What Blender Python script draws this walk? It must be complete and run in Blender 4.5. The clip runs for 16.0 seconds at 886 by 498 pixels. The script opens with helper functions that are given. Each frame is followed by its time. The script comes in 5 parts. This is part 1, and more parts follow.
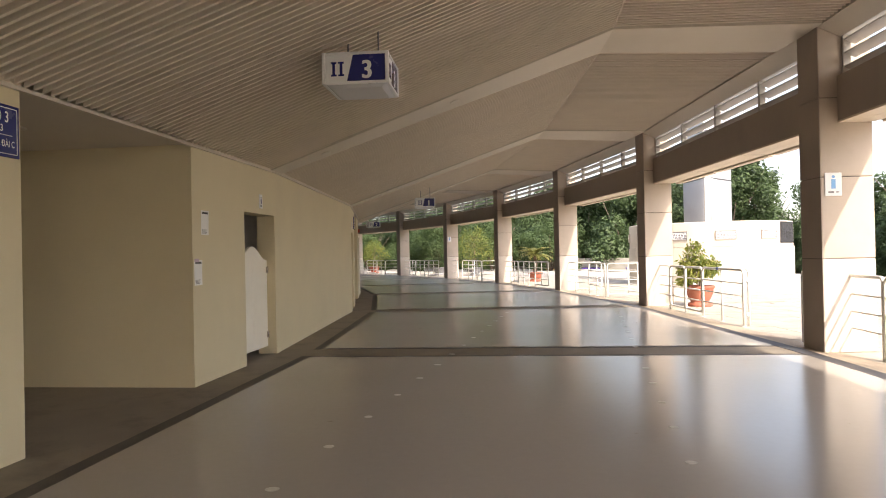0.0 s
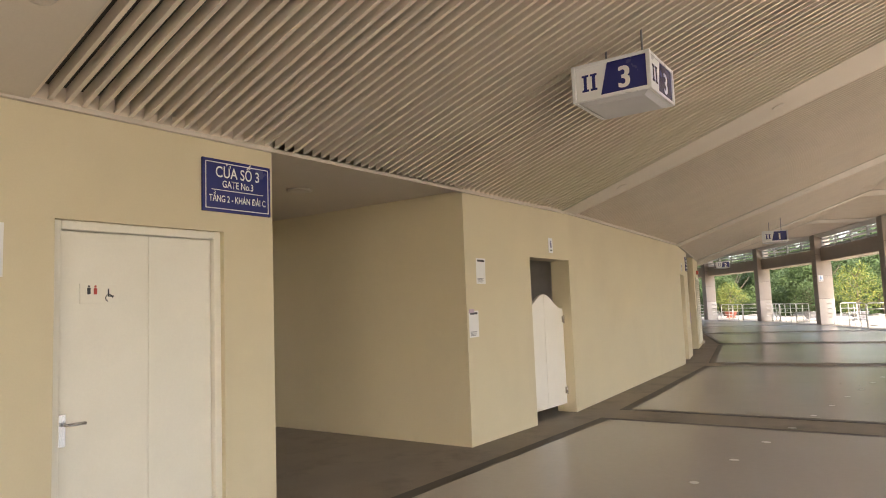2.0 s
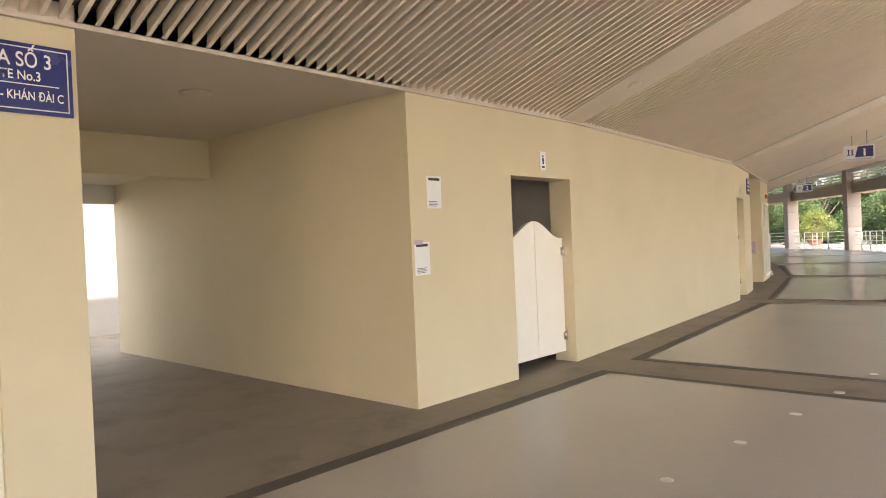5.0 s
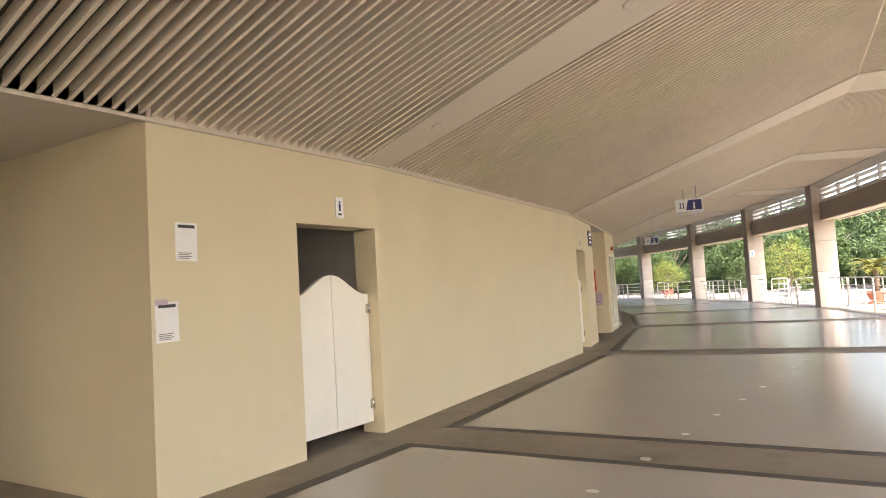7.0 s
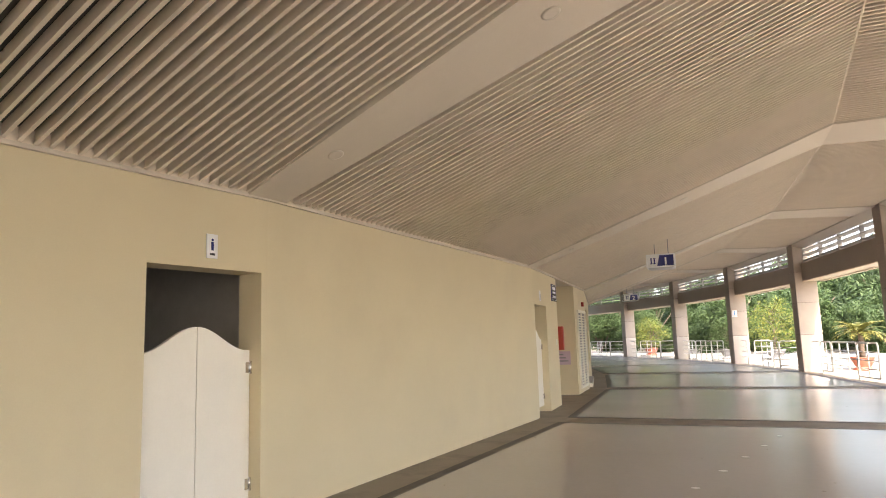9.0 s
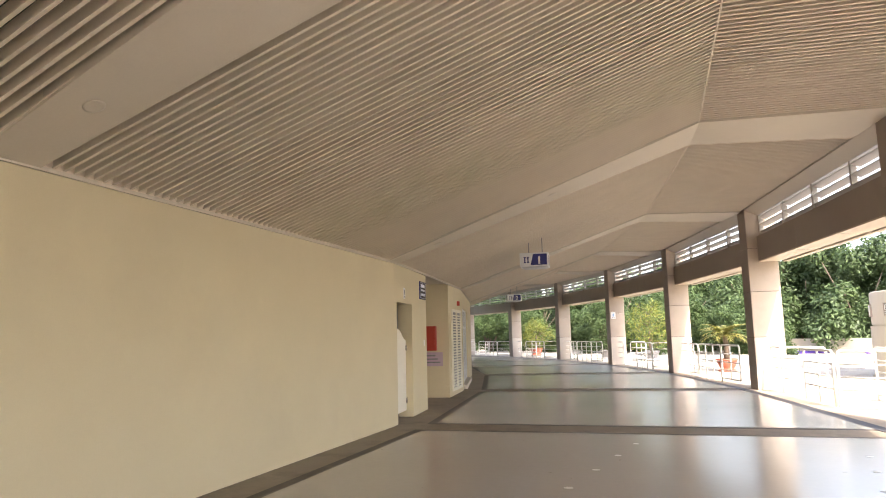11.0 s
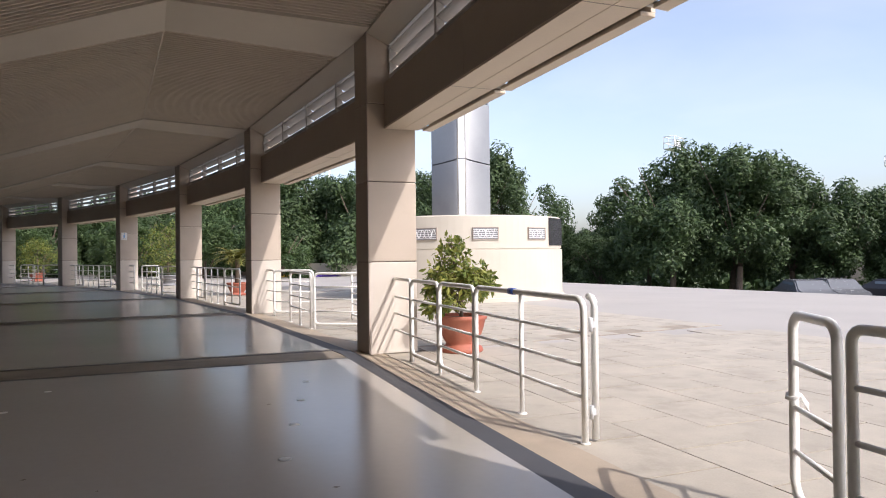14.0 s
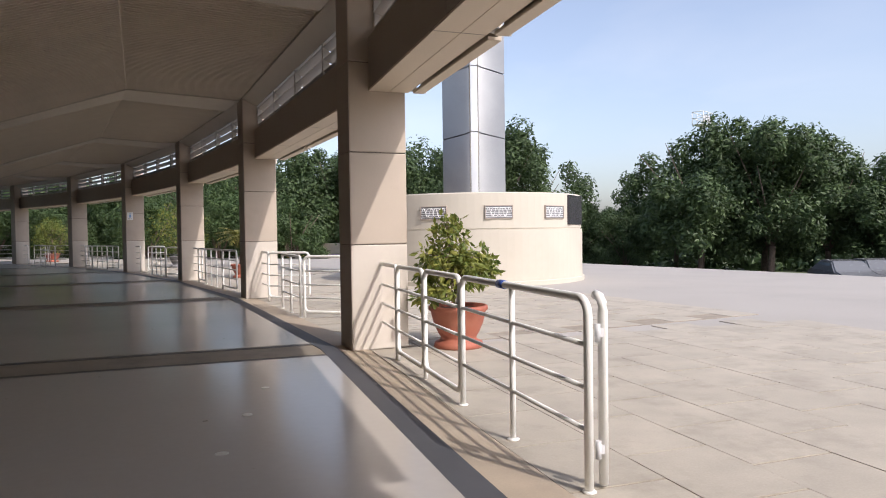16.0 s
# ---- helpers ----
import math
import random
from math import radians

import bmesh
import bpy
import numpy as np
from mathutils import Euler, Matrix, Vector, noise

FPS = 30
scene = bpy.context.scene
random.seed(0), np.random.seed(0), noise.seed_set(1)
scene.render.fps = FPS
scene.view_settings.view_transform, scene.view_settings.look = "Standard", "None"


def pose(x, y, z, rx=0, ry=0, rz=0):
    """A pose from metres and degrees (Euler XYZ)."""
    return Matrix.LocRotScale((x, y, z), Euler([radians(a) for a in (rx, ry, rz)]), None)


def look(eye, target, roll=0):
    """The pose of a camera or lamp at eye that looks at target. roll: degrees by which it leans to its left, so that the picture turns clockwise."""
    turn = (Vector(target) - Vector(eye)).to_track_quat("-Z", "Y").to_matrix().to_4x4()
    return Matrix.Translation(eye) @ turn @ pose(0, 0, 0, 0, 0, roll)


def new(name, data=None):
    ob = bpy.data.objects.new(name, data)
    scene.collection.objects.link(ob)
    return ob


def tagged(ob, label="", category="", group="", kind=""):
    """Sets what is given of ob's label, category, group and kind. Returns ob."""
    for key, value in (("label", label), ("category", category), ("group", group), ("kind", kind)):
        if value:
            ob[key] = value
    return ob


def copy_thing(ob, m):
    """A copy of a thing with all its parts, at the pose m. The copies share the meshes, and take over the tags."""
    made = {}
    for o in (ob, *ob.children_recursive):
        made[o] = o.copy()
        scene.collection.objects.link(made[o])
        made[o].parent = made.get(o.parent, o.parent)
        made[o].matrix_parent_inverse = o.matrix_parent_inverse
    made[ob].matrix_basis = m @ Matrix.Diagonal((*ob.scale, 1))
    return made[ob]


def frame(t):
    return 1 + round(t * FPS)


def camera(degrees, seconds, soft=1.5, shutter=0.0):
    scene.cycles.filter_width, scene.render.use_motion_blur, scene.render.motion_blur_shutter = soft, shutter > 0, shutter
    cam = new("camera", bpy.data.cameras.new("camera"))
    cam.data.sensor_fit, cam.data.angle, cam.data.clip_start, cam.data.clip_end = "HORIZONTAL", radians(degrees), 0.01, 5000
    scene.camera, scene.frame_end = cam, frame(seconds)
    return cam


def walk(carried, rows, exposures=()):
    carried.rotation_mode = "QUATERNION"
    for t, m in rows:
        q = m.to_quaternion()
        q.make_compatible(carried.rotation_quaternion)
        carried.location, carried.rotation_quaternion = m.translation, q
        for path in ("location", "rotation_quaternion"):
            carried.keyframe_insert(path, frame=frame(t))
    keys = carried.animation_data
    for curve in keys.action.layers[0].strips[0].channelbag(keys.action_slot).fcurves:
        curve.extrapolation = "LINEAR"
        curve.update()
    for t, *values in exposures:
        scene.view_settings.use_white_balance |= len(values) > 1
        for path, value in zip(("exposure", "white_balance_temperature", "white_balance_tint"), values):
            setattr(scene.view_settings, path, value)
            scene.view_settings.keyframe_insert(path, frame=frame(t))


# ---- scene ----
cam = camera(66.8, 16.0, soft=1.0)
PATH = [
    (0, (3.721, -7.303, 1.469), (3.493, -5.316, 1.483), -1.2),
    (0.5, (3.853, -6.971, 1.503), (3.31, -5.047, 1.567), -1.5),
    (1, (4.002, -6.701, 1.484), (3.219, -4.861, 1.523), -2.3),
    (1.5, (4.033, -6.369, 1.464), (3.08, -4.612, 1.547), -0.8),
    (2, (4.12, -6.072, 1.48), (2.95, -4.46, 1.659), -2.2),
    (2.5, (4.25, -5.8, 1.42), (2.85, -4.384, 1.607), -3.3),
    (3, (4.22, -5.4, 1.467), (2.903, -3.911, 1.71), -1.7),
    (3.2, (4.281, -5.262, 1.458), (2.879, -3.86, 1.718), -2.6),
    (5.3, (4.13, -3.99, 1.44), (2.78, -2.517, 1.354), -3.0),
    (5.5, (4.172, -3.927, 1.373), (2.811, -2.466, 1.269), -4.4),
    (6, (4.213, -3.595, 1.332), (3.118, -1.921, 1.341), -3.1),
    (6.5, (4.263, -3.252, 1.391), (3.209, -1.555, 1.486), -4.1),
    (7, (4.314, -2.913, 1.417), (3.247, -1.226, 1.54), -3.4),
    (7.5, (4.321, -2.594, 1.347), (3.403, -0.826, 1.517), -3.1),
    (8, (4.427, -2.276, 1.445), (3.438, -0.55, 1.656), -3.2),
    (8.2, (4.438, -2.141, 1.464), (3.403, -0.447, 1.705), -2.1),
    (10.3, (4.455, -0.853, 1.431), (3.461, 0.859, 1.713), -0.6),
    (10.5, (4.518, -0.756, 1.444), (3.629, 1.011, 1.735), -1.3),
    (11, (4.601, -0.422, 1.467), (3.834, 1.407, 1.727), -1.3),
    (11.5, (4.776, -0.264, 1.436), (4.267, 1.669, 1.495), -1.9),
    (12, (4.937, 0.04, 1.416), (4.97, 2.039, 1.473), 0.3),
    (12.5, (5.106, 0.224, 1.433), (5.292, 2.212, 1.548), -0.3),
    (13, (5.248, 0.596, 1.386), (5.53, 2.575, 1.432), -0.5),
    (13.5, (5.424, 0.906, 1.397), (6.019, 2.816, 1.406), -1.4),
    (14, (5.615, 1.213, 1.388), (6.112, 3.15, 1.403), -0.7),
    (14.5, (5.713, 1.428, 1.41), (6.286, 3.344, 1.375), -0.7),
    (15, (5.893, 1.722, 1.373), (6.576, 3.6, 1.279), -2.2),
    (15.5, (6.103, 2.041, 1.389), (6.596, 3.977, 1.29), -0.7),
    (16, (6.286, 2.33, 1.411), (6.712, 4.283, 1.365), -0.8),
]
walk(cam, [(t, look(e, a, r)) for t, e, a, r in PATH], [(0, 1.86, 6980, 15.5), (0.5, 1.92, 7000, 15.5), (1.5, 2.48, 6970, 15.5), (3.2, 2.70, 6930, 15.5), (5.5, 3.06, 6950, 15.5), (8, 2.82, 6900, 15.5), (11, 2.65, 6870, 15.5), (11.7, 2.15, 6850, 16), (12.0, 1.78, 6780, 16), (12.5, 1.27, 6250, 17), (13.5, 1.08, 6170, 17), (14, 0.95, 6200, 16.5), (16, 0.74, 6250, 16)])

# ---- world, sun, exposure ----
SUN_WAY = Vector((-0.58, 0.94, -1.0)).normalized()
world = bpy.data.worlds.new("sky")
scene.world = world
world.use_nodes = True
wn = world.node_tree.nodes
sky = wn.new("ShaderNodeTexSky")
sky.sky_type = "NISHITA"
sky.sun_disc = False
sky.sun_elevation = math.asin(-SUN_WAY.z)
sky.sun_rotation = math.atan2(-SUN_WAY.x, -SUN_WAY.y)
sky.air_density, sky.dust_density, sky.ozone_density = 1.0, 2.6, 1.2
wn["Background"].inputs["Strength"].default_value = 0.15
haze = wn.new("ShaderNodeHueSaturation")
haze.inputs["Saturation"].default_value = 0.76
world.node_tree.links.new(sky.outputs["Color"], haze.inputs["Color"])
haze.inputs["Value"].default_value = 0.90
# thin high cloud: paler, brighter sky in soft streaks
wl = world.node_tree.links
sky_at, sky_map, streak = wn.new("ShaderNodeTexCoord"), wn.new("ShaderNodeMapping"), wn.new("ShaderNodeTexNoise")
sky_map.inputs["Scale"].default_value = (1.0, 1.6, 4.0)
streak.inputs["Scale"].default_value, streak.inputs["Detail"].default_value, streak.inputs["Distortion"].default_value = 2.2, 7, 0.6
veil, thin, cloudy = wn.new("ShaderNodeHueSaturation"), wn.new("ShaderNodeMapRange"), wn.new("ShaderNodeMix")
veil.inputs["Saturation"].default_value, veil.inputs["Value"].default_value = 0.6, 1.08
thin.inputs["From Min"].default_value, thin.inputs["From Max"].default_value, thin.inputs["To Max"].default_value = 0.45, 0.80, 0.5
cloudy.data_type = "RGBA"
wl.new(sky_at.outputs["Generated"], sky_map.inputs["Vector"])
wl.new(sky_map.outputs["Vector"], streak.inputs["Vector"])
wl.new(streak.outputs["Fac"], thin.inputs["Value"])
wl.new(haze.outputs["Color"], veil.inputs["Color"])
wl.new(thin.outputs[0], cloudy.inputs["Factor"])
wl.new(haze.outputs["Color"], cloudy.inputs["A"])
wl.new(veil.outputs["Color"], cloudy.inputs["B"])
wl.new(cloudy.outputs["Result"], wn["Background"].inputs["Color"])
sun = new("sun", bpy.data.lights.new("sun", "SUN"))
sun.data.energy, sun.data.angle, sun.data.color = 1.9, radians(0.7), (1.0, 0.94, 0.84)
sun.matrix_world = look((0, 0, 0), SUN_WAY)


# ---- materials ----
def material(name, base, rough=0.6, metal=0.0, vary=0.12, scale=6.0, grain=60.0, bump=0.15, spec=0.5, stain=None, stain_amount=0.0, stain_scale=1.2, rough_vary=0.08, per_object=0.0, alpha=None):
    """A painted, stone or metal surface with variation at two scales, stains and fine relief."""
    m = bpy.data.materials.new(name)
    m.use_nodes = True
    nt = m.node_tree
    n, l = nt.nodes, nt.links
    b = n["Principled BSDF"]
    tc = n.new("ShaderNodeTexCoord")
    big = n.new("ShaderNodeTexNoise")
    big.inputs["Scale"].default_value, big.inputs["Detail"].default_value = scale, 5
    fine = n.new("ShaderNodeTexNoise")
    fine.inputs["Scale"].default_value, fine.inputs["Detail"].default_value = grain, 4
    geo = n.new("ShaderNodeNewGeometry")
    for t in (big, fine):
        l.new(geo.outputs["Position"], t.inputs["Vector"])
    mixf = n.new("ShaderNodeMath")
    mixf.operation = "MULTIPLY_ADD"
    l.new(big.outputs["Fac"], mixf.inputs[0])
    mixf.inputs[1].default_value = 0.65
    add = n.new("ShaderNodeMath")
    add.operation = "MULTIPLY"
    l.new(fine.outputs["Fac"], add.inputs[0])
    add.inputs[1].default_value = 0.35
    l.new(add.outputs[0], mixf.inputs[2])
    ramp = n.new("ShaderNodeValToRGB")
    lo = [max(0, c * (1 - vary)) for c in base]
    hi = [min(1, c * (1 + vary)) for c in base]
    ramp.color_ramp.elements[0].position, ramp.color_ramp.elements[1].position = 0.32, 0.68
    ramp.color_ramp.elements[0].color, ramp.color_ramp.elements[1].color = (*lo, 1), (*hi, 1)
    l.new(mixf.outputs[0], ramp.inputs["Fac"])
    out = ramp.outputs["Color"]
    if per_object:
        info = n.new("ShaderNodeObjectInfo")
        hsv = n.new("ShaderNodeHueSaturation")
        mr = n.new("ShaderNodeMapRange")
        mr.inputs["To Min"].default_value, mr.inputs["To Max"].default_value = 1 - per_object, 1 + per_object
        l.new(info.outputs["Random"], mr.inputs["Value"])
        l.new(mr.outputs[0], hsv.inputs["Value"])
        l.new(out, hsv.inputs["Color"])
        out = hsv.outputs["Color"]
    if stain:
        sn = n.new("ShaderNodeTexNoise")
        sn.inputs["Scale"].default_value, sn.inputs["Detail"].default_value, sn.inputs["Roughness"].default_value = stain_scale, 8, 0.65
        l.new(geo.outputs["Position"], sn.inputs["Vector"])
        sr = n.new("ShaderNodeMapRange")
        sr.inputs["From Min"].default_value, sr.inputs["From Max"].default_value = 0.5, 0.75
        sr.inputs["To Min"].default_value, sr.inputs["To Max"].default_value = 0.0, stain_amount
        l.new(sn.outputs["Fac"], sr.inputs["Value"])
        mx = n.new("ShaderNodeMix")
        mx.data_type = "RGBA"
        l.new(sr.outputs[0], mx.inputs["Factor"])
        l.new(out, mx.inputs["A"])
        mx.inputs["B"].default_value = (*stain, 1)
        out = mx.outputs["Result"]
    l.new(out, b.inputs["Base Color"])
    rr = n.new("ShaderNodeMapRange")
    rr.inputs["To Min"].default_value, rr.inputs["To Max"].default_value = max(0.02, rough - rough_vary), min(1, rough + rough_vary)
    l.new(big.outputs["Fac"], rr.inputs["Value"])
    l.new(rr.outputs[0], b.inputs["Roughness"])
    b.inputs["Metallic"].default_value = metal
    b.inputs["Specular IOR Level"].default_value = spec
    if bump:
        bp = n.new("ShaderNodeBump")
        bp.inputs["Strength"].default_value, bp.inputs["Distance"].default_value = bump, 0.004
        l.new(mixf.outputs[0], bp.inputs["Height"])
        l.new(bp.outputs["Normal"], b.inputs["Normal"])
    return m


def leaf_material(name, base, tip):
    m = bpy.data.materials.new(name)
    m.use_nodes = True
    n, l = m.node_tree.nodes, m.node_tree.links
    b = n["Principled BSDF"]
    geo = n.new("ShaderNodeNewGeometry")
    ns = n.new("ShaderNodeTexNoise")
    ns.inputs["Scale"].default_value = 0.7
    l.new(geo.outputs["Position"], ns.inputs["Vector"])
    ad = n.new("ShaderNodeMath")
    ad.operation = "MULTIPLY_ADD"
    l.new(geo.outputs["Random Per Island"], ad.inputs[0])
    ad.inputs[1].default_value = 0.55
    mu = n.new("ShaderNodeMath")
    mu.operation = "MULTIPLY"
    mu.inputs[1].default_value = 0.5
    l.new(ns.outputs["Fac"], mu.inputs[0])
    l.new(mu.outputs[0], ad.inputs[2])
    ramp = n.new("ShaderNodeValToRGB")
    ramp.color_ramp.elements[0].color, ramp.color_ramp.elements[1].color = (*base, 1), (*tip, 1)
    ramp.color_ramp.elements[0].position, ramp.color_ramp.elements[1].position = 0.15, 0.9
    l.new(ad.outputs[0], ramp.inputs["Fac"])
    l.new(ramp.outputs["Color"], b.inputs["Base Color"])
    b.inputs["Roughness"].default_value = 0.55
    tr = n.new("ShaderNodeBsdfTranslucent")
    l.new(ramp.outputs["Color"], tr.inputs["Color"])
    mx = n.new("ShaderNodeMixShader")
    mx.inputs[0].default_value = 0.3
    l.new(b.outputs[0], mx.inputs[1])
    l.new(tr.outputs[0], mx.inputs[2])
    l.new(mx.outputs[0], n["Material Output"].inputs["Surface"])
    return m


M_WALL = material("cream wall paint", (0.64, 0.558, 0.372), 0.62, vary=0.035, scale=1.3, grain=90, bump=0.10, stain=(0.50, 0.42, 0.28), stain_amount=0.22, stain_scale=0.8)
M_WHITE = material("white paint", (0.80, 0.79, 0.75), 0.5, vary=0.04, scale=3, stain=(0.55, 0.52, 0.45), stain_amount=0.2)
M_DOOR = material("cream door paint", (0.78, 0.74, 0.62), 0.42, vary=0.03, scale=3, bump=0.04, stain=(0.55, 0.5, 0.4), stain_amount=0.15)
M_FLAP = material("ivory saloon door", (0.82, 0.78, 0.68), 0.4, vary=0.03, scale=4, bump=0.03)
M_SLAT = material("beige slat paint", (0.72, 0.63, 0.51), 0.5, vary=0.05, scale=2, bump=0.03)
M_RIB = material("beige soffit panel", (0.60, 0.535, 0.44), 0.55, vary=0.04, scale=1.0, bump=0.03, stain=(0.42, 0.37, 0.30), stain_amount=0.15)
# near-black brown: the shade between the slats is put into this colour
M_VOID = material("gap-shade ceiling boarding", (0.06, 0.052, 0.042), 0.85, vary=0.08, scale=2)
M_PANEL = material("polished grey floor", (0.45, 0.41, 0.365), 0.21, vary=0.035, scale=0.35, grain=14, bump=0, spec=0.6, rough_vary=0.05)
M_EDGE = material("dark floor border", (0.105, 0.092, 0.08), 0.6, spec=0.3, vary=0.15, scale=4, grain=120, bump=0.08, stain=(0.24, 0.22, 0.19), stain_amount=0.3)
M_CONC = material("brown concrete floor", (0.29, 0.247, 0.192), 0.65, spec=0.35, vary=0.14, scale=1.6, grain=90, bump=0.15, stain=(0.13, 0.115, 0.10), stain_amount=0.75, stain_scale=1.3)
M_KERB = material("tan concrete kerb", (0.44, 0.36, 0.27), 0.75, vary=0.12, scale=2.5, grain=120, bump=0.25, stain=(0.25, 0.21, 0.17), stain_amount=0.5)
M_SLATE = material("slate floor strip", (0.085, 0.085, 0.092), 0.6, spec=0.3, vary=0.15, scale=3, grain=140, bump=0.08)
M_PAVE = material("pale plaza slab", (0.425, 0.38, 0.31), 0.8, vary=0.12, scale=2.6, grain=70, bump=0.3, stain=(0.27, 0.235, 0.19), stain_amount=0.75, stain_scale=1.9, per_object=0.05)
M_JOINT = material("slab joint dirt", (0.30, 0.255, 0.20), 0.9, vary=0.2, grain=80)
M_APRON = material("grey plaza concrete", (0.40, 0.37, 0.335), 0.85, vary=0.10, scale=0.5, grain=50, bump=0.2, stain=(0.36, 0.34, 0.31), stain_amount=0.5, stain_scale=0.25)
M_STONE = material("beige column cladding", (0.47, 0.395, 0.32), 0.5, vary=0.07, scale=1.5, grain=130, bump=0.06, stain=(0.34, 0.26, 0.20), stain_amount=0.4, stain_scale=1.1)
M_BASE = material("pale column base", (0.60, 0.54, 0.47), 0.55, vary=0.06, scale=1.5, grain=130, bump=0.08, stain=(0.48, 0.41, 0.34), stain_amount=0.35)
M_BEAM = material("brown beam cladding", (0.36, 0.30, 0.255), 0.5, vary=0.07, scale=0.8, grain=90, bump=0.05, stain=(0.24, 0.2, 0.17), stain_amount=0.3)
M_SOFFIT = material("pale beam soffit", (0.70, 0.60, 0.48), 0.55, vary=0.05, scale=1.2, bump=0.05)
M_LOUVRE = material("grey-white louvre", (0.46, 0.44, 0.41), 0.5, vary=0.05, scale=2, stain=(0.45, 0.42, 0.38), stain_amount=0.4)
M_RAIL = material("white enamelled tube", (0.86, 0.85, 0.81), 0.4, vary=0.03, scale=5, bump=0.03, stain=(0.60, 0.55, 0.48), stain_amount=0.2, stain_scale=6)
M_BLUE = material("navy sign enamel", (0.025, 0.03, 0.16), 0.25, vary=0.05, bump=0)
M_SIGNW = material("white sign enamel", (0.80, 0.80, 0.80), 0.3, vary=0.03, bump=0)
M_GREY = material("grey sign frame", (0.60, 0.60, 0.61), 0.4, vary=0.05, bump=0)
M_DOT = material("worn floor dot", (0.52, 0.49, 0.44), 0.4, vary=0.15, scale=30, bump=0)
M_INK = material("black print", (0.03, 0.03, 0.035), 0.5, vary=0.1, bump=0)
M_INKG = material("grey print", (0.22, 0.22, 0.23), 0.6, vary=0.2, bump=0)
M_PAPER = material("white paper", (0.80, 0.79, 0.77), 0.6, vary=0.03, bump=0)
M_STEEL = material("brushed steel", (0.40, 0.405, 0.415), 0.56, metal=1.0, vary=0.10, scale=0.9, grain=40, bump=0.05, rough_vary=0.08, stain=(0.30, 0.305, 0.32), stain_amount=0.5, stain_scale=0.7)
M_RIDGE = material("bright satin steel", (0.72, 0.73, 0.74), 0.42, metal=0.55, vary=0.05, scale=1.0, grain=30, bump=0.02, stain=(0.5, 0.5, 0.52), stain_amount=0.4)
M_CHROME = material("satin chrome", (0.65, 0.64, 0.62), 0.25, metal=1.0, vary=0.05, bump=0)
M_DRUM = material("white stucco drum", (0.54, 0.495, 0.415), 0.75, vary=0.05, scale=0.7, grain=90, bump=0.2, stain=(0.46, 0.41, 0.33), stain_amount=0.5, stain_scale=0.5)
M_DARK = material("grey interior", (0.50, 0.48, 0.45), 0.7, vary=0.1)
M_GLASS_DARK = material("dark stone plaque", (0.05, 0.05, 0.055), 0.15, vary=0.1, bump=0)
M_TERRA = material("terracotta", (0.35, 0.10, 0.06), 0.6, vary=0.12, scale=6, grain=60, bump=0.15, stain=(0.5, 0.25, 0.16), stain_amount=0.4)
M_SOIL = material("soil", (0.10, 0.07, 0.05), 0.95, vary=0.3, grain=40, bump=0.6)
M_BARK = material("bark", (0.16, 0.12, 0.09), 0.9, vary=0.3, scale=8, grain=40, bump=0.6)
M_LEAF = leaf_material("tree leaf", (0.030, 0.058, 0.022), (0.105, 0.160, 0.055))
M_LEAF2 = leaf_material("light leaf", (0.030, 0.068, 0.020), (0.10, 0.150, 0.045))
M_LEAF3 = leaf_material("shrub leaf", (0.04, 0.11, 0.02), (0.30, 0.30, 0.06))
M_PALM = leaf_material("palm frond", (0.08, 0.10, 0.02), (0.26, 0.24, 0.06))
M_GRASS = material("grassy ground", (0.10, 0.12, 0.055), 0.95, vary=0.3, scale=0.3, grain=12, bump=0.4)
M_ASPHALT = material("asphalt", (0.055, 0.055, 0.055), 0.9, vary=0.2, scale=0.4, grain=60, bump=0.3)
M_ROOF = material("orange roof tile", (0.34, 0.095, 0.05), 0.7, vary=0.12, scale=1, grain=8, bump=0.3)
M_TOWER = material("pale tower facade", (0.62, 0.66, 0.70), 0.7, vary=0.04, bump=0)
M_PANE = material("window pane", (0.20, 0.25, 0.30), 0.15, vary=0.1, bump=0)
M_CARW = material("grey car paint", (0.17, 0.175, 0.185), 0.25, vary=0.03, bump=0)
M_CARB = material("black car paint", (0.03, 0.03, 0.035), 0.2, vary=0.03, bump=0)
M_RUBBER = material("rubber", (0.03, 0.03, 0.03), 0.8, bump=0)
M_RED = material("red enamel", (0.45, 0.05, 0.03), 0.4, vary=0.05, bump=0)
M_LILAC = material("lilac notice", (0.50, 0.38, 0.46), 0.5, vary=0.05, bump=0)
M_PURPLE = material("purple canvas", (0.09, 0.04, 0.30), 0.7, vary=0.1)
M_YELLOW = material("yellow canvas", (0.70, 0.45, 0.05), 0.7, vary=0.1)
M_TAPE = material("blue tape", (0.04, 0.09, 0.32), 0.4, vary=0.05, bump=0)
M_PICTO = material("light blue print", (0.16, 0.38, 0.68), 0.4, vary=0.05, bump=0)
M_LAMP = material("opal lamp glass", (0.56, 0.505, 0.42), 0.35, vary=0.02, bump=0)


# ---- helpers for meshes ----
def frame2(p, heading, z=0.0):
    """Local frame on the plan: x outward to the columns, y along the walk."""
    return Matrix.Translation((p[0], p[1], z)) @ Matrix.Rotation(heading, 4, "Z")


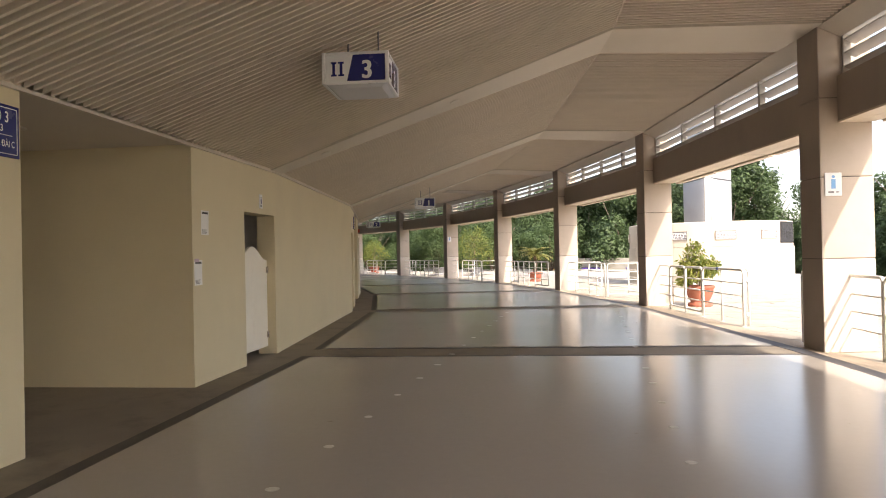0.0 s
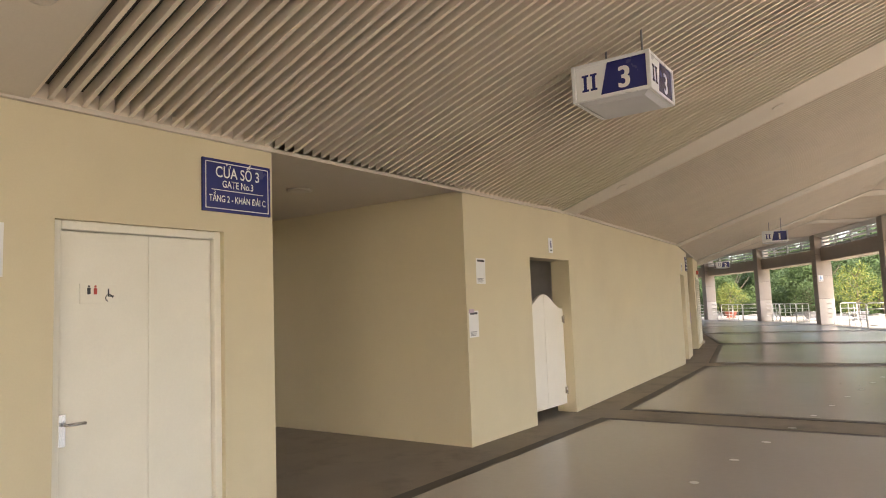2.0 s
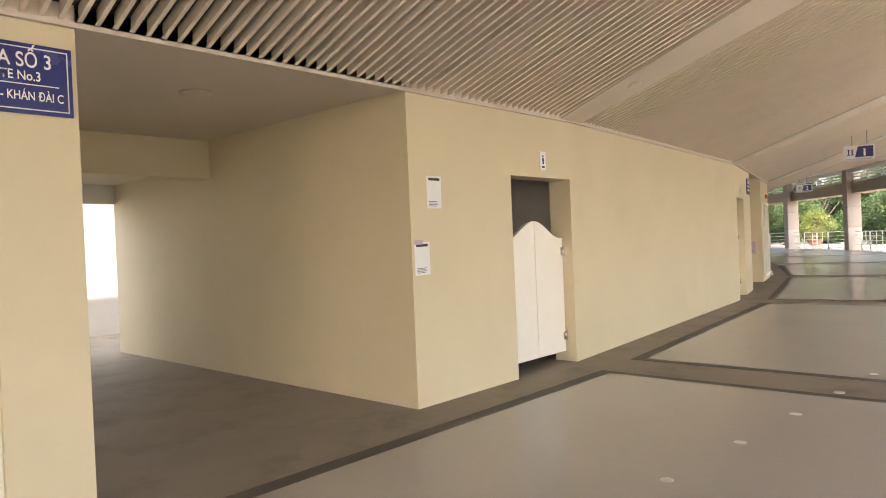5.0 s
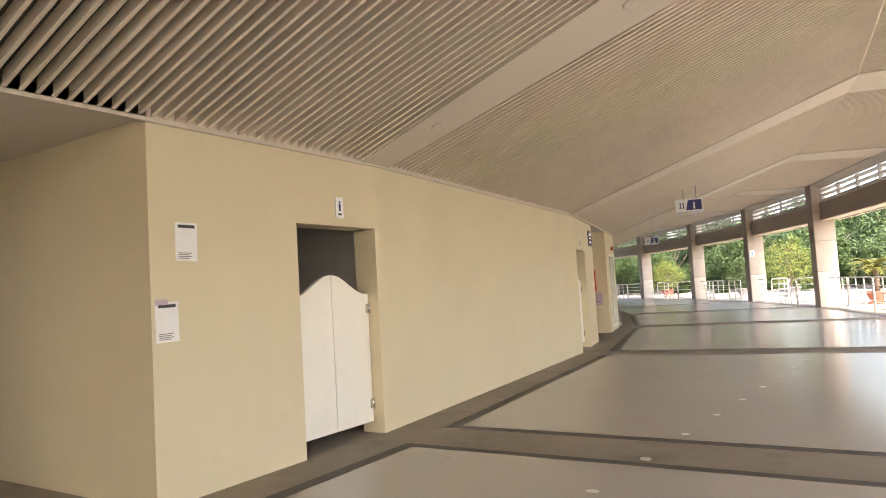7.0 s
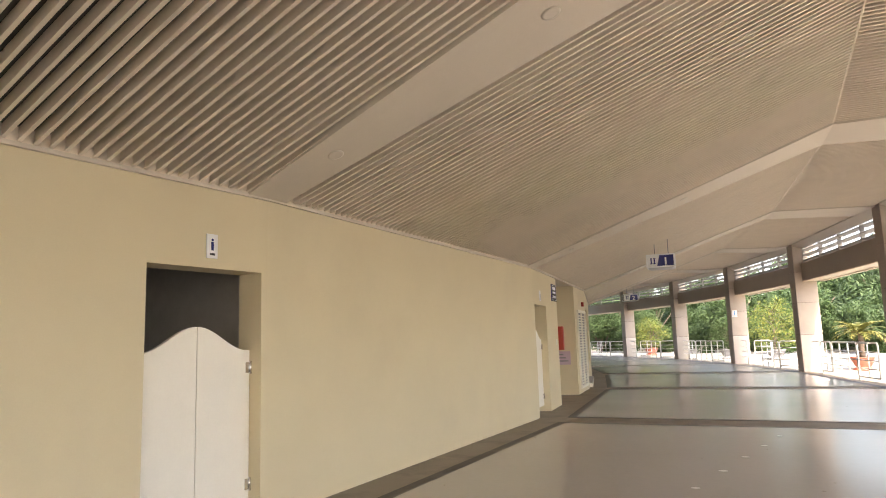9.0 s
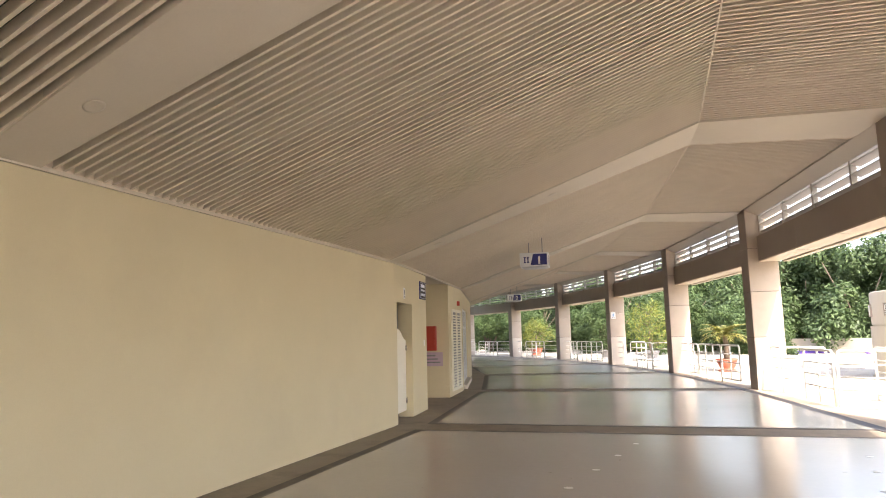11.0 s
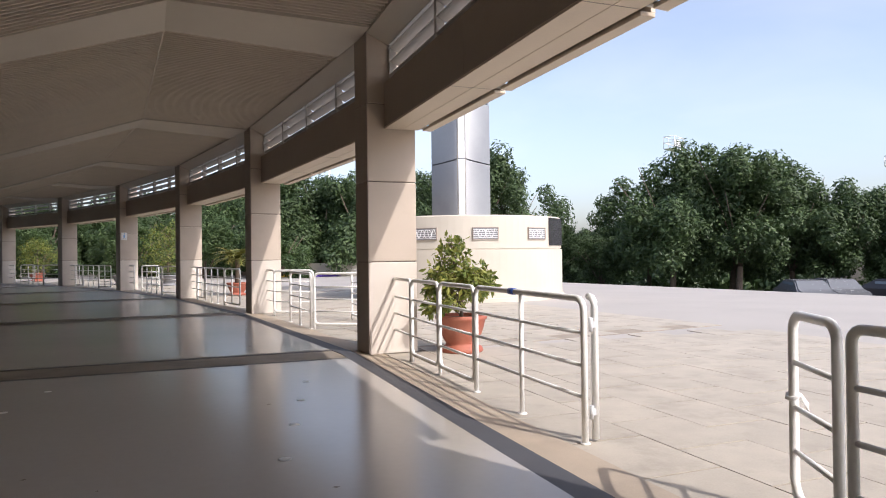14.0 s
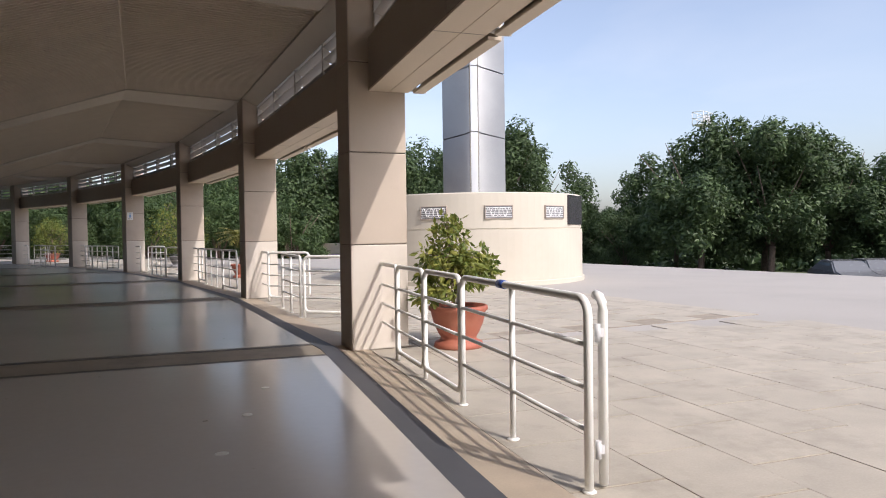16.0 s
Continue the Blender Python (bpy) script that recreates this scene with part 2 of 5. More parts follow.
def box(bm, x0, y0, z0, x1, y1, z1, m=None, bevel=0.0):
    r = bmesh.ops.create_cube(bm, size=1)
    vs = r["verts"]
    bmesh.ops.scale(bm, vec=(x1 - x0, y1 - y0, z1 - z0), verts=vs)
    bmesh.ops.translate(bm, vec=((x0 + x1) / 2, (y0 + y1) / 2, (z0 + z1) / 2), verts=vs)
    if bevel:
        es = list({e for v in vs for e in v.link_edges})
        r = bmesh.ops.bevel(bm, geom=es, offset=bevel, segments=2, affect="EDGES", profile=0.5)
        vs = list({v for f in r["faces"] for v in f.verts} | {v for v in vs if v.is_valid})
    if m is not None:
        bmesh.ops.transform(bm, matrix=m, verts=vs)
    return vs


def prism(bm, pts, z0, z1):
    """A slab over a plan polygon; z0, z1 may be lists, one for each corner."""
    k = len(pts)
    zl = z0 if isinstance(z0, (list, tuple)) else [z0] * k
    zh = z1 if isinstance(z1, (list, tuple)) else [z1] * k
    lo = [bm.verts.new((p[0], p[1], a)) for p, a in zip(pts, zl)]
    hi = [bm.verts.new((p[0], p[1], a)) for p, a in zip(pts, zh)]
    fs = [bm.faces.new(list(reversed(lo))), bm.faces.new(hi)]
    for i in range(k):
        j = (i + 1) % k
        fs.append(bm.faces.new((lo[i], lo[j], hi[j], hi[i])))
    bmesh.ops.recalc_face_normals(bm, faces=fs)
    return lo + hi


def tube(bm, pts, r, seg=10, closed=False, taper=None):
    """A round tube along a line of points."""
    pts = [Vector(p) for p in pts]
    rings = []
    up = Vector((0.31, 0.17, 0.93)).normalized()
    k = len(pts)
    for i, p in enumerate(pts):
        a = pts[i - 1] if i or closed else p
        b = pts[(i + 1) % k] if i < k - 1 or closed else p
        d = (b - a).normalized()
        s = d.cross(up)
        if s.length < 0.05:
            s = d.cross(Vector((1, 0, 0)))
        s.normalize()
        u = s.cross(d)
        rr = r if taper is None else r + (taper - r) * i / max(1, k - 1)
        rings.append([bm.verts.new(p + (s * math.cos(t) + u * math.sin(t)) * rr) for t in (2 * math.pi * j / seg for j in range(seg))])
    n = k if closed else k - 1
    for i in range(n):
        a, b = rings[i], rings[(i + 1) % k]
        for j in range(seg):
            f = bm.faces.new((a[j], a[(j + 1) % seg], b[(j + 1) % seg], b[j]))
            f.smooth = True
    if not closed:
        bm.faces.new(list(reversed(rings[0])))
        bm.faces.new(rings[-1])


def lathe(bm, profile, seg=32, m=None, smooth=True):
    rings, vs = [], []
    for r, z in profile:
        ring = [bm.verts.new((r * math.cos(2 * math.pi * j / seg), r * math.sin(2 * math.pi * j / seg), z)) for j in range(seg)]
        rings.append(ring)
        vs += ring
    for a, b in zip(rings, rings[1:]):
        for j in range(seg):
            f = bm.faces.new((a[j], a[(j + 1) % seg], b[(j + 1) % seg], b[j]))
            f.smooth = smooth
    bm.faces.new(list(reversed(rings[0])))
    bm.faces.new(rings[-1])
    if m is not None:
        bmesh.ops.transform(bm, matrix=m, verts=vs)


def mesh_of(name, bm, mat):
    me = bpy.data.meshes.new(name)
    bm.to_mesh(me)
    bm.free()
    me.materials.append(mat)
    return me


def part(name, bm, mat, parent=None, label=""):
    ob = new(name, mesh_of(name, bm, mat))
    if parent is not None:
        ob.parent = parent
    if label:
        ob["label"] = label
    return ob


def thing(name, label, category, m=None, group="", kind=""):
    ob = new(name)
    ob.empty_display_size = 0.2
    if m is not None:
        ob.matrix_world = m
    return tagged(ob, label, category, group, kind)


def setting(name, bm, mat, label, category):
    return tagged(part(name, bm, mat), label, category, kind="structure")


def words(name, text, size, m, mat, parent, squeeze=1.0, align="CENTER"):
    """Flat lettering, its foot on the local x axis, facing local z."""
    c = bpy.data.curves.new(name, "FONT")
    c.body, c.size, c.align_x = text, size, align
    c.offset = 0.012 * size
    o = bpy.data.objects.new(name, c)
    scene.collection.objects.link(o)
    me = bpy.data.meshes.new_from_object(o.evaluated_get(bpy.context.evaluated_depsgraph_get()))
    bpy.data.objects.remove(o)
    me.transform(Matrix.Diagonal((squeeze, 1, 1, 1)))
    me.materials.clear()
    me.materials.append(mat)
    ob = new(name, me)
    ob.parent = parent
    ob.matrix_local = m
    return ob


# ---- plan ----
BAY = 7.71


def chord(k):
    return 0.1389 + 0.0891 * k + 0.0032 * k * k if k >= -1 else 0.053 + 0.08 * (k + 1)


COL = {0: Vector((7.85, 2.46)), 1: Vector((6.935, 10.50))}
for k in range(1, 9):
    COL[k + 1] = COL[k] + BAY * Vector((-math.sin(chord(k)), math.cos(chord(k))))
for k in range(0, -3, -1):
    COL[k - 1] = COL[k] - BAY * Vector((-math.sin(chord(k - 1)), math.cos(chord(k - 1))))
TURN = {k: (chord(k - 1) + chord(k)) / 2 for k in range(-2, 9)}
WALL = {0: Vector((0.0, 2.65))}
WLEN, WTURN = 7.3, 0.0935


def heading(k):
    """Turn of the wall's facet k; the far facets bend away a little more."""
    return WTURN * (k + 1) + (0.0 if k < 1 else 0.025 if k == 1 else 0.045 + 0.015 * (k - 2))


for k in range(0, 9):
    WALL[k + 1] = WALL[k] + WLEN * Vector((-math.sin(heading(k)), math.cos(heading(k))))
for k in range(0, -3, -1):
    WALL[k - 1] = WALL[k] - WLEN * Vector((-math.sin(WTURN * k), math.cos(WTURN * k)))
MID = {}
for k in range(-3, 9):
    h = TURN.get(k, -0.1)
    c = COL[k] + Matrix.Rotation(h, 2) @ Vector((0.0, 0.28))
    MID[k] = c
CREST = {k: WALL[k] + (MID[k] - WALL[k]).normalized() * 5.08 for k in MID}
Z_WALL, Z_CREST, Z_COL = 2.78, 4.57, 4.50


def facet(k):
    """Frame on the wall's face from vertex k on: x out of the wall, y along it."""
    return frame2(WALL[k], heading(k))


def cross2(p, d, a, b):
    """Where the plan line p + s d meets the line a b."""
    e = b - a
    den = d.x * e.y - d.y * e.x
    s = ((a.x - p.x) * e.y - (a.y - p.y) * e.x) / den
    return p + s * d

# ---- floor ----
FIRST, LAST = -3, 7
bm = bmesh.new()
ring_in = [WALL[k] + Matrix.Rotation(WTURN * k, 2) @ Vector((-9.0, 0)) for k in range(-3, 9)]
ring_out = [COL[k] + Matrix.Rotation(TURN.get(k, -0.1), 2) @ Vector((0.21, 0)) for k in range(-3, 9)]
for i in range(len(ring_in) - 1):
    prism(bm, [ring_in[i], ring_out[i], ring_out[i + 1], ring_in[i + 1]], -0.3, 0.0)
floor = setting("floor", bm, M_CONC, "brown worn concrete walkway floor with stains", "floor")


def inset_quad(a, b, c, d, sides):
    """Moves the sides ab, bc, cd, da of a plan quad inwards."""
    pts = [a, b, c, d]
    lines = []
    cen = (a + b + c + d) / 4
    for i in range(4):
        p, q = pts[i], pts[(i + 1) % 4]
        t = (q - p).normalized()
        n = Vector((-t.y, t.x))
        if n.dot(cen - p) < 0:
            n = -n
        lines.append((p + n * sides[i], t))
    return [cross2(lines[i - 1][0], lines[i - 1][1], lines[i][0], lines[i][0] + lines[i][1]) for i in range(4)]


for k in range(FIRST, LAST):
    quad = (WALL[k], MID[k], MID[k + 1], WALL[k + 1])
    bm = bmesh.new()
    prism(bm, inset_quad(*quad, (0.36, 0.12, 0.36, 0.49)), -0.01, 0.003)
    part("floor_border", bm, M_EDGE, floor, "dark border strip round a floor panel")
    bm = bmesh.new()
    prism(bm, inset_quad(*quad, (0.485, 0.33, 0.485, 0.645)), -0.01, 0.006)
    part("floor_panel", bm, M_PANEL, floor, "polished grey floor panel with faint scuffs")

# kerb along the columns
bm = bmesh.new()
for k in range(FIRST, LAST):
    n0 = Matrix.Rotation(TURN.get(k, -0.1), 2)
    n1 = Matrix.Rotation(TURN.get(k + 1, -0.1), 2)
    prism(bm, [MID[k] + n0 @ Vector((-0.12, 0)), MID[k] + n0 @ Vector((0.22, 0)), MID[k + 1] + n1 @ Vector((0.22, 0)), MID[k + 1] + n1 @ Vector((-0.12, 0))], -0.02, 0.005)
setting("kerb", bm, M_KERB, "tan concrete kerb strip along the columns", "kerb")
bm = bmesh.new()
for k in range(FIRST, LAST):
    n0 = Matrix.Rotation(TURN.get(k, -0.1), 2)
    n1 = Matrix.Rotation(TURN.get(k + 1, -0.1), 2)
    prism(bm, [MID[k] + n0 @ Vector((-0.33, 0)), MID[k] + n0 @ Vector((-0.12, 0)), MID[k + 1] + n1 @ Vector((-0.12, 0)), MID[k + 1] + n1 @ Vector((-0.33, 0))], -0.02, 0.0065)
setting("trim_slate", bm, M_SLATE, "dark slate strip at the floor's outer edge", "floor strip")

# small painted dots in two rows along the floor
dot_bm = bmesh.new()
lathe(dot_bm, [(0.042, 0.0), (0.042, 0.0075), (0.036, 0.0085)], 14)
dot_me = mesh_of("floor_dot", dot_bm, M_DOT)
for x0, y0, count in ((2.23, -2.27, 13), (4.85, -2.54, 13)):
    for i in range(-4, count):
        o = new("floor_dot", dot_me)
        o.location = (x0 + 0.1 * 0.94 * i, y0 + 0.94 * i, 0)
        o.scale = (1 + 0.12 * math.sin(i * 5.1), 1 - 0.1 * math.sin(i * 3.3), 1)
        tagged(o, "small round pale dot on the grey floor", "floor dot", "floor dots")

# ---- inner wall ----
WALL_T = 0.28


def wall_run(bm, k, y0, y1, z0=0.0, z1=3.25):
    if y1 - y0 > 1e-4:
        box(bm, -WALL_T, y0, z0, 0, y1, z1, facet(k))


def wall_facet(name, k, openings, label):
    """A straight stretch of wall with openings (y0, y1, z top)."""
    bm = bmesh.new()
    y = 0.0
    for a, b, top in openings:
        wall_run(bm, k, y, a)
        wall_run(bm, k, a, b, top)
        y = b
    wall_run(bm, k, y, WLEN + 0.02)
    return setting(name, bm, M_WALL, label, "wall")


wall_facet("wall_gate", -1, [(-4.25 + 4.65, -3.09 + 4.65, 2.1), (-2.645 + 4.65, 4.65, 2.79), (1.47 + 4.65, 2.60 + 4.65, 2.1)], "cream painted inner wall with doors and gate passage")
wall_facet("wall_plain", 0, [], "long plain cream painted inner wall")
wall_facet("wall_far_gate", 1, [(0.22, 1.36, 2.1), (2.64, 5.25, 2.79)], "cream inner wall with a far gate passage")
wall_facet("wall_shop", 2, [(0.55, 4.1, 2.3)], "cream inner wall with a glazed doorway")
for k in (3, 4, 5, 6, 7):
    wall_facet("wall_end_%d" % k, k, [], "cream painted inner wall")
for k in (-2, -3):
    wall_facet("wall_back_%d" % -k, k, [], "cream painted inner wall")

# wall-head trim
bm = bmesh.new()
for k in range(FIRST, LAST + 1):
    box(bm, -0.02, 0, 2.755, 0.035, WLEN, 2.785, facet(k))
setting("trim_head", bm, M_RIB, "thin pale trim along the head of the wall", "trim")
# upright board that closes the slats' ends
bm = bmesh.new()
for k in range(FIRST, LAST + 1):
    for y0, y1 in {-1: ((0, 2.0), (4.65, WLEN)), 1: ((0, 2.64), (5.25, WLEN))}.get(k, ((0, WLEN),)):
        box(bm, 0.0, y0, 2.787, 0.022, y1, 2.90, facet(k))
setting("trim_slat_end", bm, M_SOFFIT, "pale upright board behind the slat ends", "trim")


def passage(k, y0, y1, depth, name):
    """A gate passage behind the wall: side walls, ceiling, drop beam and an open end."""
    m = facet(k)
    bm = bmesh.new()
    box(bm, -depth, y1, 0, -WALL_T, y1 + 0.25, 3.2, m)
    setting("wall_%s_far" % name, bm, M_WALL, "cream painted passage wall", "wall")
    bm = bmesh.new()
    box(bm, -depth, y0 - 0.25, 0, -WALL_T, y0, 3.2, m)
    setting("wall_%s_near" % name, bm, M_WALL, "cream painted passage wall", "wall")
    bm = bmesh.new()
    box(bm, -3.4, y0, 2.78, 0.0, y1, 2.98, m)
    box(bm, -depth, y0, 2.5, -3.75, y1, 2.98, m)
    setting("ceiling_%s" % name, bm, M_RIB, "plain beige passage ceiling", "ceiling")
    bm = bmesh.new()
    box(bm, -3.75, y0, 2.33, -3.4, y1, 2.98, m)
    setting("beam_%s" % name, bm, M_WALL, "cream drop beam across the passage", "beam")
    lamp = thing("ceiling_light", "round flush opal lamp in the passage ceiling", "ceiling light", m @ Matrix.Translation((-1.15, (y0 + y1) / 2, 2.78)), "passage lights")
    bm = bmesh.new()
    lathe(bm, [(0.10, -0.02), (0.13, -0.012), (0.13, 0.0)], 24)
    part("diffuser", bm, M_LAMP, lamp)
    bm = bmesh.new()
    box(bm, -depth - 0.1, y0, 2.22, -depth + 0.05, y1, 2.5, m)
    setting("lintel_%s" % name, bm, M_WHITE, "white lintel at the passage's open end", "lintel")
    # added white wall past the end, standing in for daylight on the passage wall
    bm = bmesh.new()
    box(bm, -depth - 2.7, y0 - 4, 0, -depth - 2.5, y1 + 4, 2.9, m)
    setting("wall_%s_stand" % name, bm, M_WHITE, "tall white wall added to stand in for daylight", "wall")


passage(-1, -2.645 + 4.65, 4.65, 6.3, "gate")
passage(1, 2.64, 5.25, 6.3, "far_gate")
# rooms behind the doorways
bm = bmesh.new()
for k, a, b in ((-1, 1.47 + 4.65, 2.6 + 4.65), (1, 0.22, 1.36), (2, 0.55, 4.1)):
    m = facet(k)
    box(bm, -2.4, a - 0.5, 0, -2.3, b + 0.5, 2.9, m)
    box(bm, -2.3, a - 0.5, 0, -WALL_T, a - 0.4, 2.9, m)
    box(bm, -2.3, b + 0.4, 0, -WALL_T, b + 0.5, 2.9, m)
    box(bm, -2.4, a - 0.5, 2.7, -WALL_T, b + 0.5, 2.9, m)
setting("wall_rooms", bm, M_DARK, "dark walls of the rooms behind the doors", "wall")

# ---- ceiling ----
for k in range(FIRST, LAST):
    a, b = WALL[k], WALL[k + 1]
    u = (b - a).normalized()
    n = Vector((u.y, -u.x))
    span = (b - a).length
    count = int((span - 0.5) / 0.0985)
    verts, faces = [], []

    def blade(p, q, zp, zq, w, h):
        s = u * (w / 2)
        i = len(verts)
        for pt, z in ((p, zp), (q, zq)):
            for sg, dz in ((-1, 0), (1, 0), (1, h), (-1, h)):
                verts.append((pt.x + sg * s.x, pt.y + sg * s.y, z + dz))
        for f in ((0, 1, 5, 4), (1, 2, 6, 5), (2, 3, 7, 6), (3, 0, 4, 7), (0, 3, 2, 1), (4, 5, 6, 7)):
            faces.append(tuple(i + j for j in f))

    for i in range(count + 1):
        p = a + u * (0.25 + (span - 0.5) * i / count)
        c = cross2(p, n, CREST[k], CREST[k + 1])
        e = cross2(p, n, MID[k], MID[k + 1])
        w0 = p + n * 0.03
        # each slat: a broad lower lip and a thin web above it
        for w, lo, h in ((0.027, 0.0, 0.012), (0.010, 0.012, 0.084)):
            blade(w0, c, Z_WALL + 0.01 + lo, Z_CREST + lo, w, h)
            blade(c, e, Z_CREST + lo, Z_COL + lo, w, h)
    me = bpy.data.meshes.new("ceiling_slats")
    me.from_pydata(verts, [], faces)
    me.materials.append(M_SLAT)
    tagged(new("ceiling_bay_%d" % (k + 4), me), "folded ceiling of narrow beige radial slats", "slatted ceiling", kind="structure")
    # boarding over the slats, coloured near-black so that the gaps look shaded
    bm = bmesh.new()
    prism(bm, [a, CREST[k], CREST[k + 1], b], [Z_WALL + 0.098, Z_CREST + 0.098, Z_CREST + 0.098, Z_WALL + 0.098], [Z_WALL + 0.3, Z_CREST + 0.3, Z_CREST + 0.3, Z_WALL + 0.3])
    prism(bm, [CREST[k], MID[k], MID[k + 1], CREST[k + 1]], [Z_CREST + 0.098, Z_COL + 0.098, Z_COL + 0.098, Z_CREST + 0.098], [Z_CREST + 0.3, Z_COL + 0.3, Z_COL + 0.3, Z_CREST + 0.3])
    setting("ceiling_void_%d" % (k + 4), bm, M_VOID, "near-black boarding above the slats, gap shade in its colour", "ceiling")

# thin strip under the fold of the ceiling
bm = bmesh.new()
for k in range(FIRST, LAST):
    side = (CREST[k + 1] - CREST[k]).normalized()
    side = Vector((side.y, -side.x)) * 0.009
    prism(bm, [CREST[k] - side, CREST[k] + side, CREST[k + 1] + side, CREST[k + 1] - side], Z_CREST - 0.006, Z_CREST + 0.004)
setting("trim_fold", bm, M_SLAT, "thin beige strip along the ceiling's fold", "trim")

for k in range(FIRST + 1, LAST):
    # the rib fills what the slats of both bays leave free
    u0 = (WALL[k] - WALL[k - 1]).normalized()
    u1 = (WALL[k + 1] - WALL[k]).normalized()
    pl, pr = WALL[k] - u0 * 0.235, WALL[k] + u1 * 0.235
    n0, n1 = Vector((u0.y, -u0.x)), Vector((u1.y, -u1.x))
    cl, cr = cross2(pl, n0, CREST[k - 1], CREST[k]), cross2(pr, n1, CREST[k], CREST[k + 1])
    el, er = cross2(pl, n0, MID[k - 1], MID[k]), cross2(pr, n1, MID[k], MID[k + 1])
    bm = bmesh.new()
    dz = -0.022
    cl, el = cl - u0 * 0.15, el - u0 * 0.12
    prism(bm, [pl, cl, CREST[k], cr, pr, WALL[k]], [Z_WALL + dz, Z_CREST + dz, Z_CREST + dz, Z_CREST + dz, Z_WALL + dz, Z_WALL + dz], [Z_WALL + 0.2, Z_CREST + 0.2, Z_CREST + 0.2, Z_CREST + 0.2, Z_WALL + 0.2, Z_WALL + 0.2])
    prism(bm, [cl, el, MID[k], er, cr, CREST[k]], [Z_CREST + dz, Z_COL + dz, Z_COL + dz, Z_COL + dz, Z_CREST + dz, Z_CREST + dz], [Z_CREST + 0.2, Z_COL + 0.2, Z_COL + 0.2, Z_COL + 0.2, Z_CREST + 0.2, Z_CREST + 0.2])
    setting("ceiling_rib_%d" % (k + 4), bm, M_RIB, "broad smooth beige rib folding across the ceiling", "ceiling rib")
    for f, where in ((0.16, "a"), (0.55, "b")):
        p = WALL[k].lerp(CREST[k], f)
        z = Z_WALL + (Z_CREST - Z_WALL) * f + dz
        lamp = thing("downlight", "round flush opal downlight in the ceiling rib", "downlight", frame2(p, 0, z), "rib downlights")
        lamp.matrix_world = frame2(p, math.atan2((CREST[k] - WALL[k]).y, (CREST[k] - WALL[k]).x), z) @ Matrix.Rotation(-math.atan2(Z_CREST - Z_WALL, 5.08), 4, "Y")
        bm = bmesh.new()
        lathe(bm, [(0.055, -0.009), (0.072, -0.005), (0.072, 0.0)], 24)
        part("diffuser", bm, M_LAMP, lamp)

# ---- outer side: columns, beams, louvres ----
for k in range(FIRST + 1, LAST + 1):
    m = frame2(COL[k], TURN[k])
    col = thing("column", "square column clad in beige stone, paler at its foot", "column", m, "columns of the arcade")
    bm = bmesh.new()
    box(bm, 0, 0, 0, 0.72, 0.55, 1.283, bevel=0.012)
    part("base_cladding", bm, M_BASE, col, "pale stone foot")
    for z0, z1 in ((1.293, 2.408), (2.418, 3.50), (3.508, 4.62)):
        bm = bmesh.new()
        box(bm, 0, 0, z0, 0.72, 0.55, z1, bevel=0.012)
        part("cladding", bm, M_STONE, col)
    bm = bmesh.new()
    box(bm, 0.015, 0.015, 0.2, 0.705, 0.535, 4.6)
    part("core", bm, M_EDGE, col, "dark recessed joints")
    # darker sheets added over the walkway face; their brown paints its shade
    for z0, z1 in ((0.0, 1.283), (1.293, 2.408), (2.418, 3.50), (3.508, 4.60)):
        bm = bmesh.new()
        box(bm, -0.006, 0.004, z0, 0.02, 0.546, z1)
        part("inner_shade", bm, M_BEAM, col, "darker sheet that paints the shade on the walkway side")

